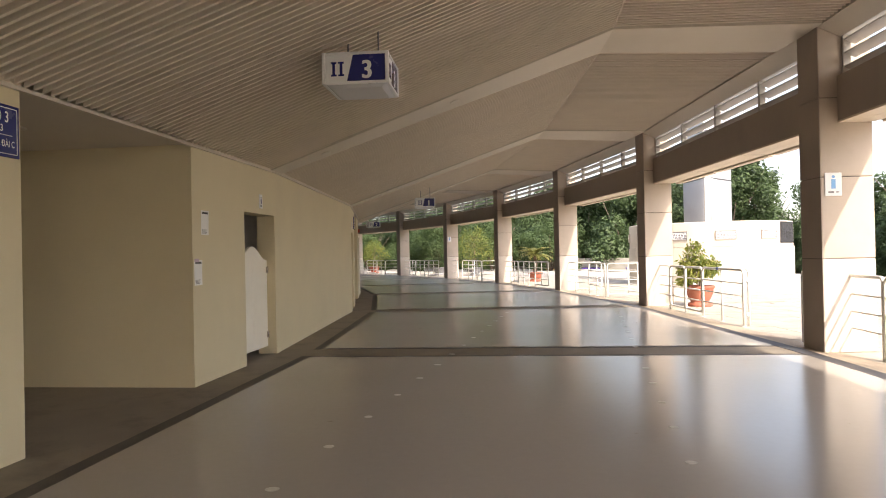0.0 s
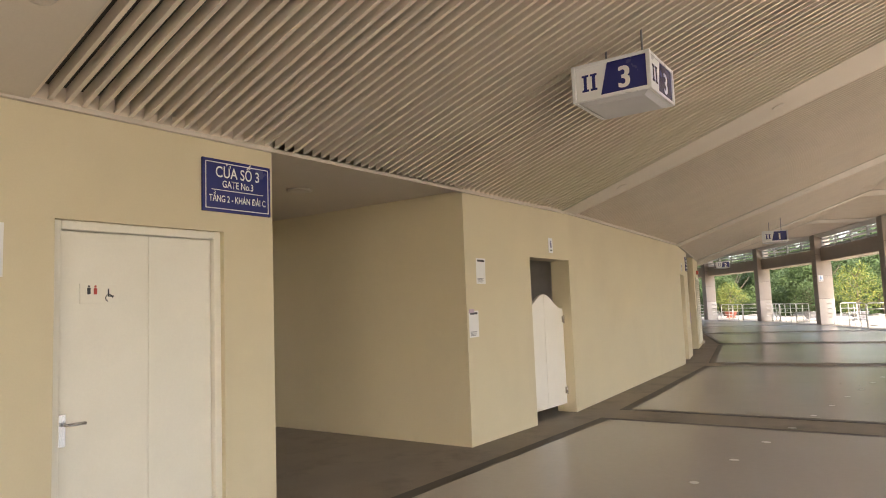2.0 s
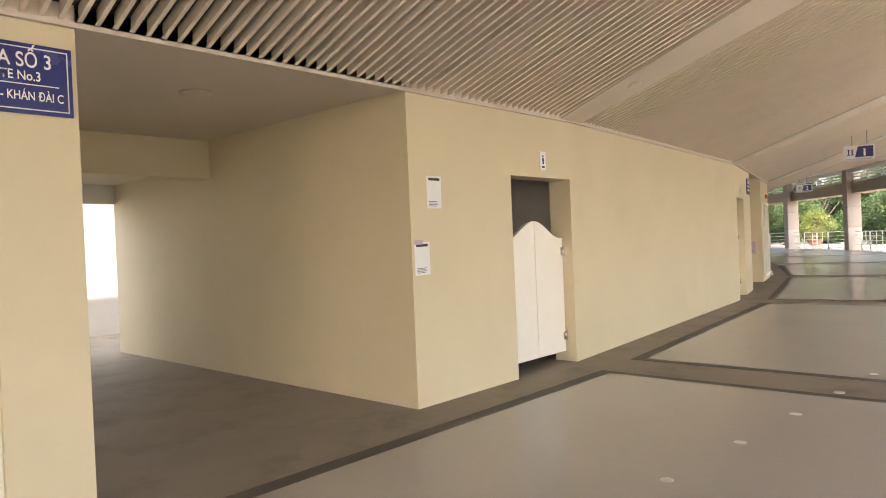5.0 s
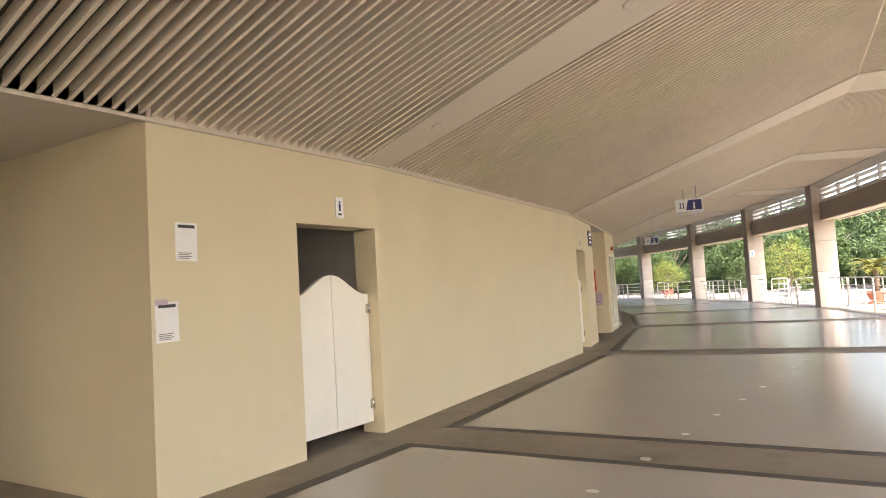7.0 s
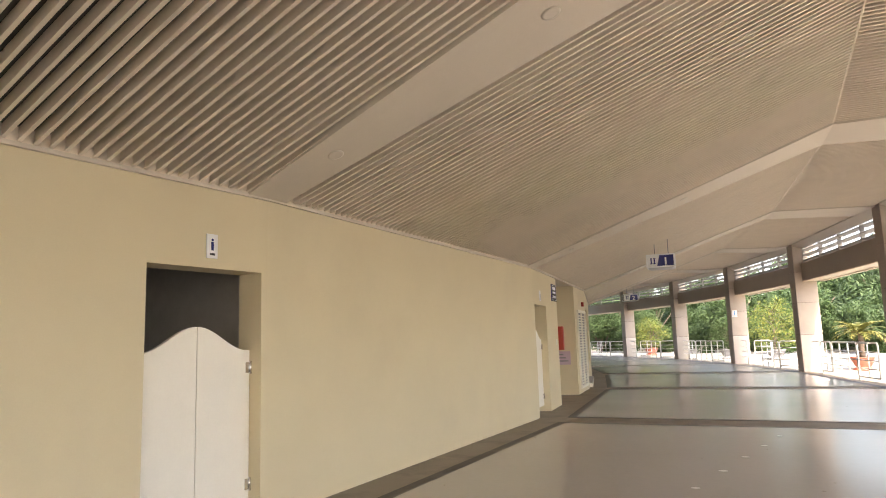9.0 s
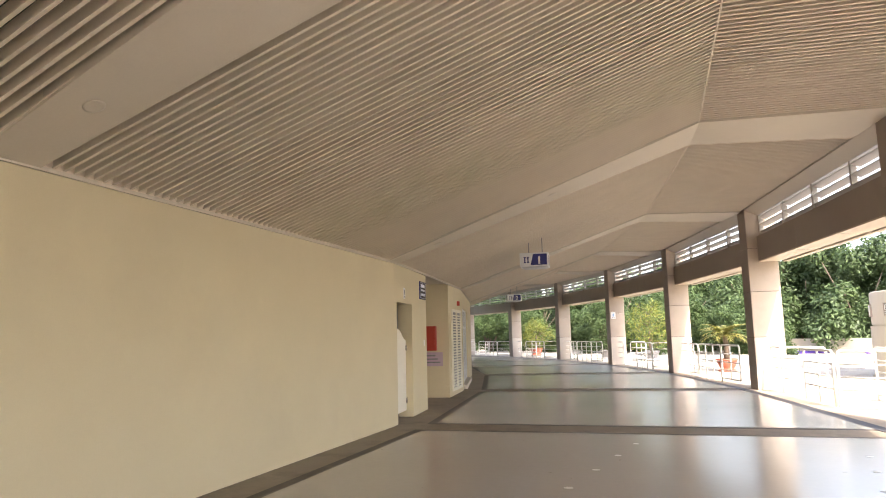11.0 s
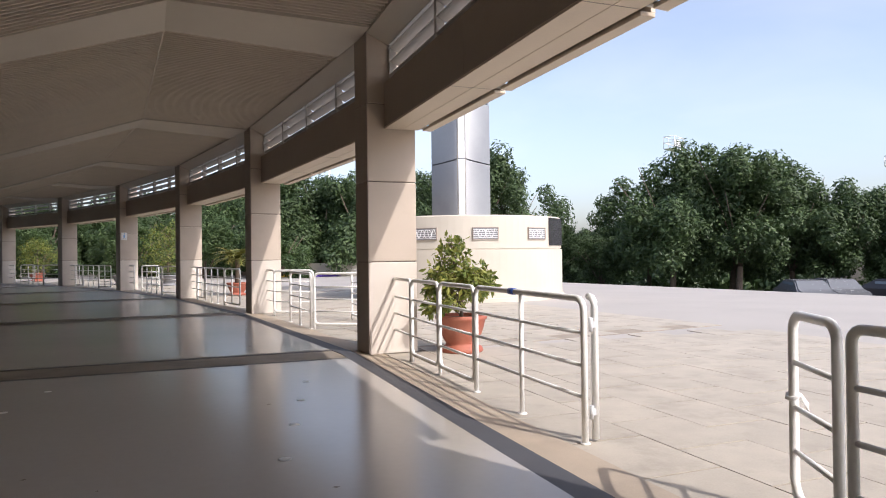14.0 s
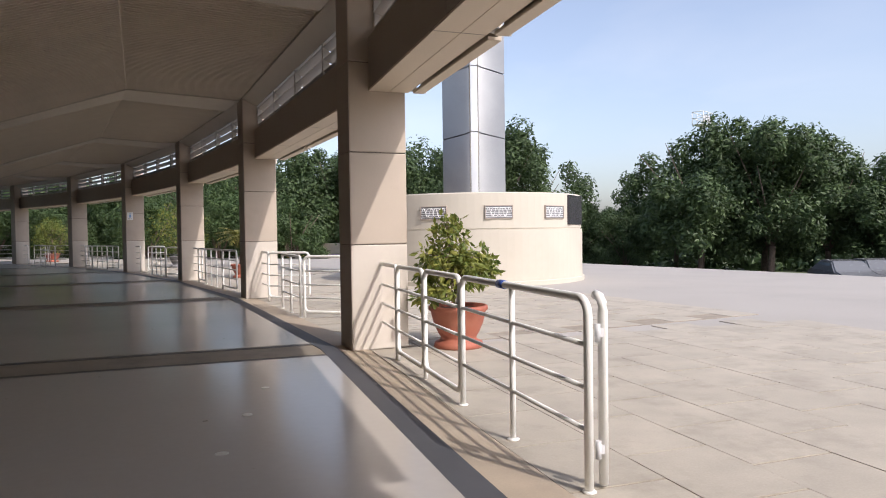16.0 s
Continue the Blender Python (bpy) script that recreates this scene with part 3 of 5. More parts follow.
for k in range(FIRST + 1, LAST):
    a = COL[k] + Matrix.Rotation(TURN[k], 2) @ Vector((0, 0.55))
    b = COL[k + 1]
    ln = (b - a).length
    m = frame2(a, math.atan2(-(b - a).x, (b - a).y))
    beam = thing("beam", "brown clad beam with a pale soffit between columns", "beam", m, "beams of the arcade", "structure")
    bm = bmesh.new()
    box(bm, 0.25, -0.02, 3.19, 0.74, ln * 0.62, 3.80)
    box(bm, 0.25, ln * 0.62 + 0.006, 3.19, 0.74, ln + 0.02, 3.80)
    part("cladding", bm, M_BEAM, beam)
    bm = bmesh.new()
    box(bm, 0.25, -0.02, 3.16, 0.50, ln + 0.02, 3.186)
    box(bm, 0.508, -0.02, 3.16, 0.745, ln + 0.02, 3.186)
    part("soffit", bm, M_SOFFIT, beam, "pale soffit in two strips")
    bm = bmesh.new()
    for i in (1, 2):
        box(bm, 0.252, ln * i / 3 - 0.004, 3.157, 0.74, ln * i / 3 + 0.004, 3.161)
    part("joint_strip", bm, M_BEAM, beam, "dark joint across the soffit")
    nseg = 3
    for i in range(nseg):
        y0, y1 = ln * i / nseg + 0.04, ln * (i + 1) / nseg - 0.10
        bm = bmesh.new()
        box(bm, 0.775, y0, 3.13, 0.91, y1, 3.165, bevel=0.006)
        box(bm, 0.87, y0, 3.165, 0.91, y1, 3.34)
        part("drip_board", bm, M_SOFFIT, beam, "pale projecting drip board")
        bm = bmesh.new()
        tube(bm, [(0.70, y1 + 0.05, 3.20), (0.96, y1 + 0.05, 3.18)], 0.03, 12)
        part("drain_spout", bm, M_RAIL, beam, "short white drain spout")
    bm = bmesh.new()
    box(bm, 0.745, -0.02, 3.34, 0.92, ln + 0.02, 3.80)
    part("back", bm, M_BEAM, beam)
    # louvres
    lou = thing("louvre_screen", "white louvre blades between mullions above the beam", "louvre screen", m, "louvre screens", "structure")
    panes = 4
    for i in range(panes + 1):
        y = ln * i / panes
        bm = bmesh.new()
        box(bm, 0.32, max(0, y - 0.035), 3.80, 0.42, min(ln, y + 0.035), 4.36)
        part("mullion", bm, M_LOUVRE, lou)
    for i in range(panes):
        for j in range(3):
            bm = bmesh.new()
            z = 3.885 + j * 0.185
            bl = box(bm, -0.085, ln * i / panes + 0.037, -0.006, 0.085, ln * (i + 1) / panes - 0.037, 0.008)
            bmesh.ops.transform(bm, matrix=Matrix.Translation((0.40, 0, z)) @ Matrix.Rotation(radians(22), 4, "Y"), verts=bl)
            part("blade", bm, M_LOUVRE, lou)
    bm = bmesh.new()
    box(bm, 0.32, 0, 4.345, 0.42, ln, 4.40)
    part("top_rail", bm, M_LOUVRE, lou)
    fas = bmesh.new()
    pts = [(0.0, Z_COL - 0.02), (0.31, 4.34), (0.31, 4.42), (0.0, Z_COL + 0.10)]
    vs0 = [fas.verts.new((x, -0.55, z)) for x, z in pts]
    vs1 = [fas.verts.new((x, ln + 0.1, z)) for x, z in pts]
    for i in range(4):
        fas.faces.new((vs0[i], vs0[(i + 1) % 4], vs1[(i + 1) % 4], vs1[i]))
    fas.faces.new(list(reversed(vs0)))
    fas.faces.new(vs1)
    bmesh.ops.recalc_face_normals(fas, faces=fas.faces)
    f = setting("trim_fascia", fas, M_RIB, "sloping beige fascia above the louvres", "fascia")
    f.matrix_world = m
# roof slab over all
bm = bmesh.new()
for k in range(FIRST, LAST):
    n0, n1 = Matrix.Rotation(TURN.get(k, -0.1), 2), Matrix.Rotation(TURN.get(k + 1, -0.1), 2)
    w0, w1 = Matrix.Rotation(WTURN * k, 2), Matrix.Rotation(WTURN * (k + 1), 2)
    prism(bm, [WALL[k] + w0 @ Vector((-6.2, 0)), COL[k] + n0 @ Vector((0.75, 0)), COL[k + 1] + n1 @ Vector((0.75, 0)), WALL[k + 1] + w1 @ Vector((-6.2, 0))], 4.95, 5.25)
setting("roof", bm, M_RIB, "flat roof slab over the arcade", "roof")

# ---- plaza, ground ----
bm = bmesh.new()
pl = [COL[k] + Matrix.Rotation(TURN.get(k, -0.1), 2) @ Vector((0.19, 0)) for k in range(-3, 9)]
prism(bm, [tuple(p) for p in pl] + [(-20, 66), (2, 56), (14, 43), (18.9, 30.2), (21.3, 23), (23.2, 17), (25.5, 7), (28, -6), (31, -28), (8, -28)], -0.6, -0.012)
plaza = setting("pavement", bm, M_APRON, "broad pale concrete plaza", "plaza")
bm = bmesh.new()
for v in ((-900, -900), (900, -900), (900, 900), (-900, 900)):
    bm.verts.new((v[0], v[1], -2.4))
bm.faces.new(bm.verts)
setting("ground", bm, M_GRASS, "lower ground with grass and roads", "ground")
# ---- doors and wall fittings ----
def face(k, y, z=0.0, x=0.0):
    """Frame on the wall: local x along the wall, local y up, local z out of it."""
    return facet(k) @ Matrix.Translation((x, y, z)) @ Matrix(((0, 0, 1, 0), (1, 0, 0, 0), (0, 1, 0, 0), (0, 0, 0, 1)))


def saloon_door(k, y0, y1, label):
    """Two arched swing flaps between jambs, with a gap below."""
    w = y1 - y0
    d = thing("saloon_door", label, "swing door", face(k, y0, 0, -0.15))
    for side in (0, 1):
        bm = bmesh.new()
        n = 14
        xs = [0.012 + (w / 2 - 0.016) * i / n for i in range(n + 1)]
        if side:
            xs = [w - x for x in xs]
        top = []
        for x in xs:
            t = abs(x - w / 2) / (w / 2)
            top.append(1.63 - 0.20 * (0.5 - 0.5 * math.cos(math.pi * min(1, t * 1.08))))
        pts = [(x, 0.12) for x in (xs[0], xs[-1])]
        ring = [(xs[0], 0.12), (xs[-1], 0.12)] + [(x, z) for x, z in zip(reversed(xs), reversed(top))]
        lo = [bm.verts.new((x, z, -0.02)) for x, z in ring]
        hi = [bm.verts.new((x, z, 0.02)) for x, z in ring]
        bm.faces.new(lo)
        bm.faces.new(hi)
        for i in range(len(ring)):
            j = (i + 1) % len(ring)
            bm.faces.new((lo[i], lo[j], hi[j], hi[i]))
        bmesh.ops.recalc_face_normals(bm, faces=bm.faces)
        flap = part("flap", bm, M_FLAP, d)
        for z in (0.30, 1.28):
            bm = bmesh.new()
            x = w - 0.006 if side else 0.006
            tube(bm, [(x, z - 0.055, 0.03), (x, z + 0.055, 0.03)], 0.012, 10)
            box(bm, x - 0.05 if side else x, z - 0.045, 0.018, x if side else x + 0.05, z + 0.045, 0.026)
            part("hinge", bm, M_CHROME, flap, "steel spring hinge")
    return d


saloon_door(-1, 1.47 + 4.65, 2.60 + 4.65, "ivory arched saloon door with two swing flaps")
saloon_door(1, 0.22, 1.36, "ivory saloon door in a far doorway")

# flush door of the accessible toilet
DY0, DY1 = -4.25 + 4.65, -3.09 + 4.65
door = thing("door_1", "cream flush door with lever handle and toilet plate", "door", face(-1, DY0, 0, -0.10), kind="structure")
bm = bmesh.new()
box(bm, 0.06, 0.008, -0.02, 0.625, 2.04, 0.02, bevel=0.003)
leaf = part("leaf", bm, M_DOOR, door)
bm = bmesh.new()
box(bm, 0.628, 0.008, -0.02, 1.10, 2.04, 0.02, bevel=0.003)
part("leaf", bm, M_DOOR, door)
bm = bmesh.new()
box(bm, 0, 0, -0.04, 0.055, 2.1, 0.06, bevel=0.006)
box(bm, 1.105, 0, -0.04, 1.16, 2.1, 0.06, bevel=0.006)
box(bm, 0.055, 2.045, -0.04, 1.105, 2.1, 0.06, bevel=0.006)
part("frame", bm, M_DOOR, door)
bm = bmesh.new()
box(bm, 0.068, 0.76, 0.02, 0.108, 0.95, 0.028, bevel=0.003)
handle = part("handle_plate", bm, M_CHROME, door, "satin steel lock plate")
bm = bmesh.new()
tube(bm, [(0.088, 0.89, 0.025), (0.088, 0.89, 0.07), (0.10, 0.89, 0.08), (0.20, 0.89, 0.08)], 0.010, 10)
part("lever", bm, M_CHROME, handle)
bm = bmesh.new()
box(bm, 0.18, 1.60, 0.02, 0.42, 1.72, 0.028, bevel=0.002)
plate = part("toilet_plate", bm, M_DOOR, door, "clear plate with toilet symbols")
for x, mat in ((0.235, M_INK), (0.275, M_RED)):
    bm = bmesh.new()
    box(bm, x - 0.010, 1.655, 0.028, x + 0.010, 1.695, 0.030)
    lathe(bm, [(0.007, 0), (0.007, 0.002)], 12, Matrix.Translation((x, 1.704, 0.028)))
    part("symbol", bm, mat, plate)
bm = bmesh.new()
bmesh.ops.create_circle(bm, segments=20, radius=0.026)
tube(bm, [(0.36 + 0.022 * math.cos(t / 20 * 6.283), 1.632 + 0.022 * math.sin(t / 20 * 6.283), 0.031) for t in range(15)], 0.003, 6)
box(bm, 0.352, 1.645, 0.028, 0.360, 1.69, 0.031)
box(bm, 0.352, 1.640, 0.028, 0.390, 1.648, 0.031)
for f in [f for f in bm.faces if len(f.verts) > 15]:
    bm.faces.remove(f)
part("wheelchair_symbol", bm, M_INK, plate)


def notice(k, y0, z0, w, h, tilt, label):
    """A sheet of paper with unreadable print."""
    p = thing("notice", label, "paper notice", face(k, y0, z0, 0.004) @ Matrix.Rotation(radians(tilt), 4, "Z"), "paper notices")
    bm = bmesh.new()
    n = 8
    vs = [[bm.verts.new((w * i / n, h * j / n, 0.0015 + 0.006 * (j / n) ** 4 * (i / n))) for i in range(n + 1)] for j in range(n + 1)]
    for j in range(n):
        for i in range(n):
            bm.faces.new((vs[j][i], vs[j][i + 1], vs[j + 1][i + 1], vs[j + 1][i]))
    r = bmesh.ops.extrude_face_region(bm, geom=bm.faces[:])
    bmesh.ops.translate(bm, vec=(0, 0, -0.001), verts=[v for v in r["geom"] if isinstance(v, bmesh.types.BMVert)])
    part("sheet", bm, M_PAPER, p)
    bm = bmesh.new()
    box(bm, w * 0.12, h * 0.86, 0.004, w * 0.88, h * 0.94, 0.007)
    part("heading_bar", bm, M_INK, p)
    bm = bmesh.new()
    for i in range(4):
        box(bm, w * 0.12, h * (0.20 - i * 0.045), 0.002, w * (0.75 - 0.1 * (i % 2)), h * (0.222 - i * 0.045), 0.0035)
    part("print_lines", bm, M_INKG, p)
    return p


notice(-1, 0.21 + 4.65, 1.75, 0.19, 0.29, -0.5, "white printed notice with a dark heading on the wall")
n2 = notice(-1, 0.03 + 4.65, 1.16, 0.19, 0.29, 1.0, "white notice with curled corner stuck near the edge")
bm = bmesh.new()
box(bm, 0.0, 0.27, 0.006, 0.10, 0.31, 0.010)
part("tape", bm, M_LILAC, n2, "brownish tape strip")
notice(-1, -4.73 + 4.65, 1.75, 0.21, 0.30, 0.0, "white printed notice beside the toilet door")


def toilet_sign(k, y0, z0):
    s = thing("toilet_sign", "small white toilet sign with a dark symbol", "sign", face(k, y0, z0, 0.0), "toilet signs")
    bm = bmesh.new()
    box(bm, 0, 0, 0, 0.11, 0.20, 0.012, bevel=0.003)
    part("plate", bm, M_SIGNW, s)
    bm = bmesh.new()
    box(bm, 0.043, 0.065, 0.012, 0.067, 0.135, 0.0145)
    lathe(bm, [(0.011, 0), (0.011, 0.0025)], 12, Matrix.Translation((0.055, 0.152, 0.012)))
    part("symbol", bm, M_BLUE, s)
    bm = bmesh.new()
    box(bm, 0.03, 0.025, 0.012, 0.08, 0.043, 0.0145)
    part("print_bar", bm, M_INK, s)


toilet_sign(-1, 2.0 + 4.65, 2.18)
toilet_sign(1, 0.70, 2.18)


def gate_sign(k, y0, z0, w, h, lines, label):
    s = thing("gate_sign", label, "sign", face(k, y0, z0, 0.0), "gate signs")
    bm = bmesh.new()
    box(bm, 0, 0, 0, w, h, 0.018, bevel=0.003)
    part("plate", bm, M_BLUE, s)
    bm = bmesh.new()
    e, t = 0.022, 0.006
    for x0, y0_, x1, y1 in ((e, e, w - e, e + t), (e, h - e - t, w - e, h - e), (e, e + t, e + t, h - e - t), (w - e - t, e + t, w - e, h - e - t)):
        box(bm, x0, y0_, 0.018, x1, y1, 0.0205)
    part("outline", bm, M_SIGNW, s)
    for text, size, y, sq in lines:
        if text == "-":
            bm = bmesh.new()
            box(bm, w * 0.12, y, 0.018, w * 0.88, y + 0.005, 0.0205)
            part("rule", bm, M_SIGNW, s)
        elif text == "#":
            bm = bmesh.new()
            for i in range(size):
                x = w * 0.2 + i * w * 0.6 / size
                box(bm, x, y, 0.018, x + w * 0.45 / size, y + sq, 0.0205)
            part("print_bar", bm, M_SIGNW, s)
        else:
            words("lettering", text, size, Matrix.Translation((w / 2, y, 0.0205)), M_SIGNW, s, sq)
    return s


gate_sign(-1, -3.275 + 4.65, 2.24, 0.60, 0.385, [("CỬA SỐ 3", 0.112, 0.255, 0.80), ("GATE No.3", 0.072, 0.183, 0.80), ("-", 0, 0.158, 1), ("TẦNG 2 - KHÁN ĐÀI C", 0.068, 0.075, 0.72)], "navy blue enamel gate sign with white lettering")
gate_sign(1, 2.02, 2.24, 0.55, 0.36, [("#", 6, 0.24, 0.07), ("#", 7, 0.165, 0.04), ("#", 9, 0.07, 0.05)], "navy blue gate sign beside the far passage")


def hanging_sign(p, turn, ztop, num, label):
    """A box sign on two rods; the foot is narrower than the head."""
    w, hgt = 0.60, 0.275
    zr = Z_WALL + (Z_CREST - Z_WALL) * 0.43
    s = thing("hanging_sign", label, "hanging sign", frame2(p, turn, ztop), "hanging gate signs")
    bm = bmesh.new()
    a, b = w / 2, w / 2 - 0.045
    prof = [(a, 0.0), (a, -hgt), (b - 0.02, -hgt - 0.035)]
    rings = [[bm.verts.new((x * r, y * r, z)) for x, y in ((-1, -1), (1, -1), (1, 1), (-1, 1))] for r, z in prof]
    for r0, r1 in zip(rings, rings[1:]):
        for i in range(4):
            bm.faces.new((r0[i], r0[(i + 1) % 4], r1[(i + 1) % 4], r1[i]))
    bm.faces.new(rings[0])
    bm.faces.new(rings[-1])
    bmesh.ops.recalc_face_normals(bm, faces=bm.faces)
    part("casing", bm, M_GREY, s, "white metal casing")
    bm = bmesh.new()
    for sx in (-1, 1):
        for sy in (-1, 1):
            box(bm, sx * a - 0.016, sy * a - 0.016, -hgt - 0.01, sx * a + 0.016, sy * a + 0.016, 0.012, bevel=0.005)
    for z in (-0.002, -hgt):
        for sx in (-1, 1):
            box(bm, sx * a - 0.012, -a, z - 0.012, sx * a + 0.012, a, z + 0.012)
            box(bm, -a, sx * a - 0.0125, z - 0.0125, a, sx * a + 0.0125, z + 0.0125)
    part("edge_frame", bm, M_SIGNW, s)
    for q in range(4):
        m = Matrix.Rotation(q * math.pi / 2, 4, "Z") @ Matrix.Translation((0, -a - 0.001, 0)) @ Matrix.Rotation(math.pi / 2, 4, "X")
        bm = bmesh.new()
        x0, x1 = -a + 0.02, a - 0.02
        z0, z1 = -hgt + 0.015, -0.015
        vs = [bm.verts.new(v) for v in ((x0 + 0.20, z0, 0.003), (x1, z0, 0.003), (x1, z1, 0.003), (x0 + 0.26, z1, 0.003))]
        bm.faces.new(vs)
        r = bmesh.ops.extrude_face_region(bm, geom=bm.faces[:])
        bmesh.ops.translate(bm, vec=(0, 0, -0.003), verts=[v for v in r["geom"] if isinstance(v, bmesh.types.BMVert)])
        bmesh.ops.recalc_face_normals(bm, faces=bm.faces)
        bmesh.ops.transform(bm, matrix=m, verts=bm.verts)
        part("blue_field", bm, M_BLUE, s, "navy blue field")
        bm = bmesh.new()
        vs = [bm.verts.new(v) for v in ((x0, z0, 0.003), (x0 + 0.195, z0, 0.003), (x0 + 0.255, z1, 0.003), (x0, z1, 0.003))]
        bm.faces.new(vs)
        r = bmesh.ops.extrude_face_region(bm, geom=bm.faces[:])
        bmesh.ops.translate(bm, vec=(0, 0, -0.003), verts=[v for v in r["geom"] if isinstance(v, bmesh.types.BMVert)])
        bmesh.ops.recalc_face_normals(bm, faces=bm.faces)
        bmesh.ops.transform(bm, matrix=m, verts=bm.verts)
        part("white_field", bm, M_SIGNW, s, "white field")
        bm = bmesh.new()
        for x in (x0 + 0.075, x0 + 0.145):
            box(bm, x - 0.013, -0.205, 0.003, x + 0.013, -0.085, 0.0055)
            box(bm, x - 0.027, -0.095, 0.003, x + 0.027, -0.078, 0.0058)
            box(bm, x - 0.027, -0.212, 0.003, x + 0.027, -0.195, 0.0058)
        bmesh.ops.transform(bm, matrix=m, verts=bm.verts)
        part("numeral", bm, M_BLUE, s, "blue roman numeral two")
        for dx in (-0.006, 0, 0.006):
            words("digit", num, 0.235, m @ Matrix.Translation((0.11 + dx, -0.235, 0.0045 + dx * 0.05)), M_SIGNW, s, 0.9)
    for x in (-0.13, 0.17):
        bm = bmesh.new()
        tube(bm, [(x, 0, -0.01), (x, 0, zr - ztop + 0.35)], 0.009, 8)
        part("rod", bm, M_INKG, s, "thin dark hanging rod")
    bm = bmesh.new()
    box(bm, -0.02, -0.02, 0, 0.02, 0.02, 0.035, bevel=0.005)
    part("eye_bolt", bm, M_INK, s)


hanging_sign(Vector((2.22, -0.87)), 0.03, 3.36, "3", "white and navy box sign numbered three on rods")
hanging_sign(facet(1).to_2x2() @ Vector((2.25, 3.95)) + WALL[1], 0.2, 3.26, "1", "white and navy box sign numbered one on rods")
hanging_sign(facet(3).to_2x2() @ Vector((2.25, 3.95)) + WALL[3], 0.45, 3.26, "2", "far white and navy box sign numbered two")

# far passage wall: red fire box, notice, louvred cupboard, glazed door
m1 = facet(1)
fb = thing("fire_box", "red fire hose box on the passage wall", "fire box", m1 @ pose(-0.50, 5.25, 1.14))
bm = bmesh.new()
box(bm, -0.20, -0.16, 0, 0.20, 0, 0.60, bevel=0.01)
part("cabinet", bm, M_RED, fb)
bm = bmesh.new()
box(bm, -0.17, -0.168, 0.03, 0.17, -0.161, 0.57)
part("door", bm, M_RED, fb)
fn = thing("wall_board", "lilac notice board under the fire box", "notice board", m1 @ pose(-0.42, 5.25, 0.76))
bm = bmesh.new()
box(bm, -0.26, -0.015, 0, 0.26, 0, 0.34)
part("board", bm, M_LILAC, fn)
bm = bmesh.new()
for i in range(3):
    box(bm, -0.20, -0.0175, 0.08 + i * 0.08, 0.20 - 0.06 * i, -0.015, 0.11 + i * 0.08)
part("print_bar", bm, M_INKG, fn)

lc = thing("louvre_door", "white louvred service door in the cream wall", "louvred door", face(1, 5.62, 0.12, 0.0))
bm = bmesh.new()
for a in ((0, 0, 0.07, 2.05), (1.33, 0, 1.40, 2.05), (0.07, 0, 1.33, 0.07), (0.07, 1.98, 1.33, 2.05), (0.665, 0.07, 0.735, 1.98)):
    box(bm, a[0], a[1], 0, a[2], a[3], 0.04)
part("frame", bm, M_DOOR, lc)
bm = bmesh.new()
box(bm, 0.07, 0.07, 0.0, 1.33, 1.98, 0.006)
part("backing", bm, M_INKG, lc)
for j in range(26):
    for x0, x1 in ((0.08, 0.655), (0.745, 1.32)):
        bm = bmesh.new()
        v = box(bm, x0, -0.019, -0.004, x1, 0.019, 0.004)
        bmesh.ops.transform(bm, matrix=Matrix.Translation((0, 0.12 + j * 0.071, 0.025)) @ Matrix.Rotation(radians(-35), 4, "X"), verts=v)
        part("slat", bm, M_DOOR, lc)
al = thing("alarm_lamp", "small dark red alarm lamp high on the wall", "alarm lamp", face(1, 6.6, 2.35, 0.0))
bm = bmesh.new()
box(bm, -0.05, -0.06, 0, 0.05, 0.06, 0.07, bevel=0.012)
part("casing", bm, M_RED, al)

gd = thing("window_1", "glazed aluminium shopfront door in the far wall", "glazed door", face(2, 0.55, 0, -0.08), kind="structure")
bm = bmesh.new()
for x in (0, 0.87, 1.745, 2.62, 3.49):
    box(bm, x, 0.12, -0.03, x + 0.06, 2.3, 0.03)
for z in (0.12, 1.72, 2.24):
    box(bm, 0.06, z, -0.028, 3.49, z + 0.06, 0.028)
part("frame", bm, M_GREY, gd)
for x in (0.06, 0.93, 1.805, 2.68):
    bm = bmesh.new()
    box(bm, x, 0.18, -0.004, x + 0.81, 2.24, 0.004)
    part("pane", bm, M_PANE, gd)
bm = bmesh.new()
box(bm, -0.2, 0.56, 0.0, 0.10, 4.09, 0.12, facet(2), bevel=0.01)
st = tagged(part("step", bm, M_BASE), "pale concrete step at the shopfront", "step", kind="structure")

for k, y, z in ((1, 2.35, 1.3),):
    sw = thing("wall_switch", "small white switch plate on the cream wall", "switch", face(k, y, z, 0.0))
    bm = bmesh.new()
    box(bm, 0, 0, 0, 0.075, 0.12, 0.01, bevel=0.003)
    part("plate", bm, M_WHITE, sw)

# toilet sign on the near column
for k in (0, 4):
    s = thing("toilet_sign", "white toilet sign with a blue symbol on a column", "sign", frame2(COL[k], TURN[k]) @ pose(0.045, 0, 2.15) @ Matrix.Rotation(math.pi / 2, 4, "X"), "toilet signs")
    bm = bmesh.new()
    box(bm, 0, 0, 0, 0.23, 0.32, 0.012, bevel=0.003)
    part("plate", bm, M_SIGNW, s)
    bm = bmesh.new()
    box(bm, 0.085, 0.10, 0.012, 0.145, 0.23, 0.0145)
    lathe(bm, [(0.022, 0), (0.022, 0.0025)], 14, Matrix.Translation((0.115, 0.265, 0.012)))
    part("symbol", bm, M_PICTO, s)
    bm = bmesh.new()
    box(bm, 0.045, 0.04, 0.012, 0.12, 0.065, 0.0145)
    box(bm, 0.15, 0.045, 0.012, 0.19, 0.06, 0.0145)
    part("print_bar", bm, M_INKG, s)

# ---- railings ----
RT = 1.05


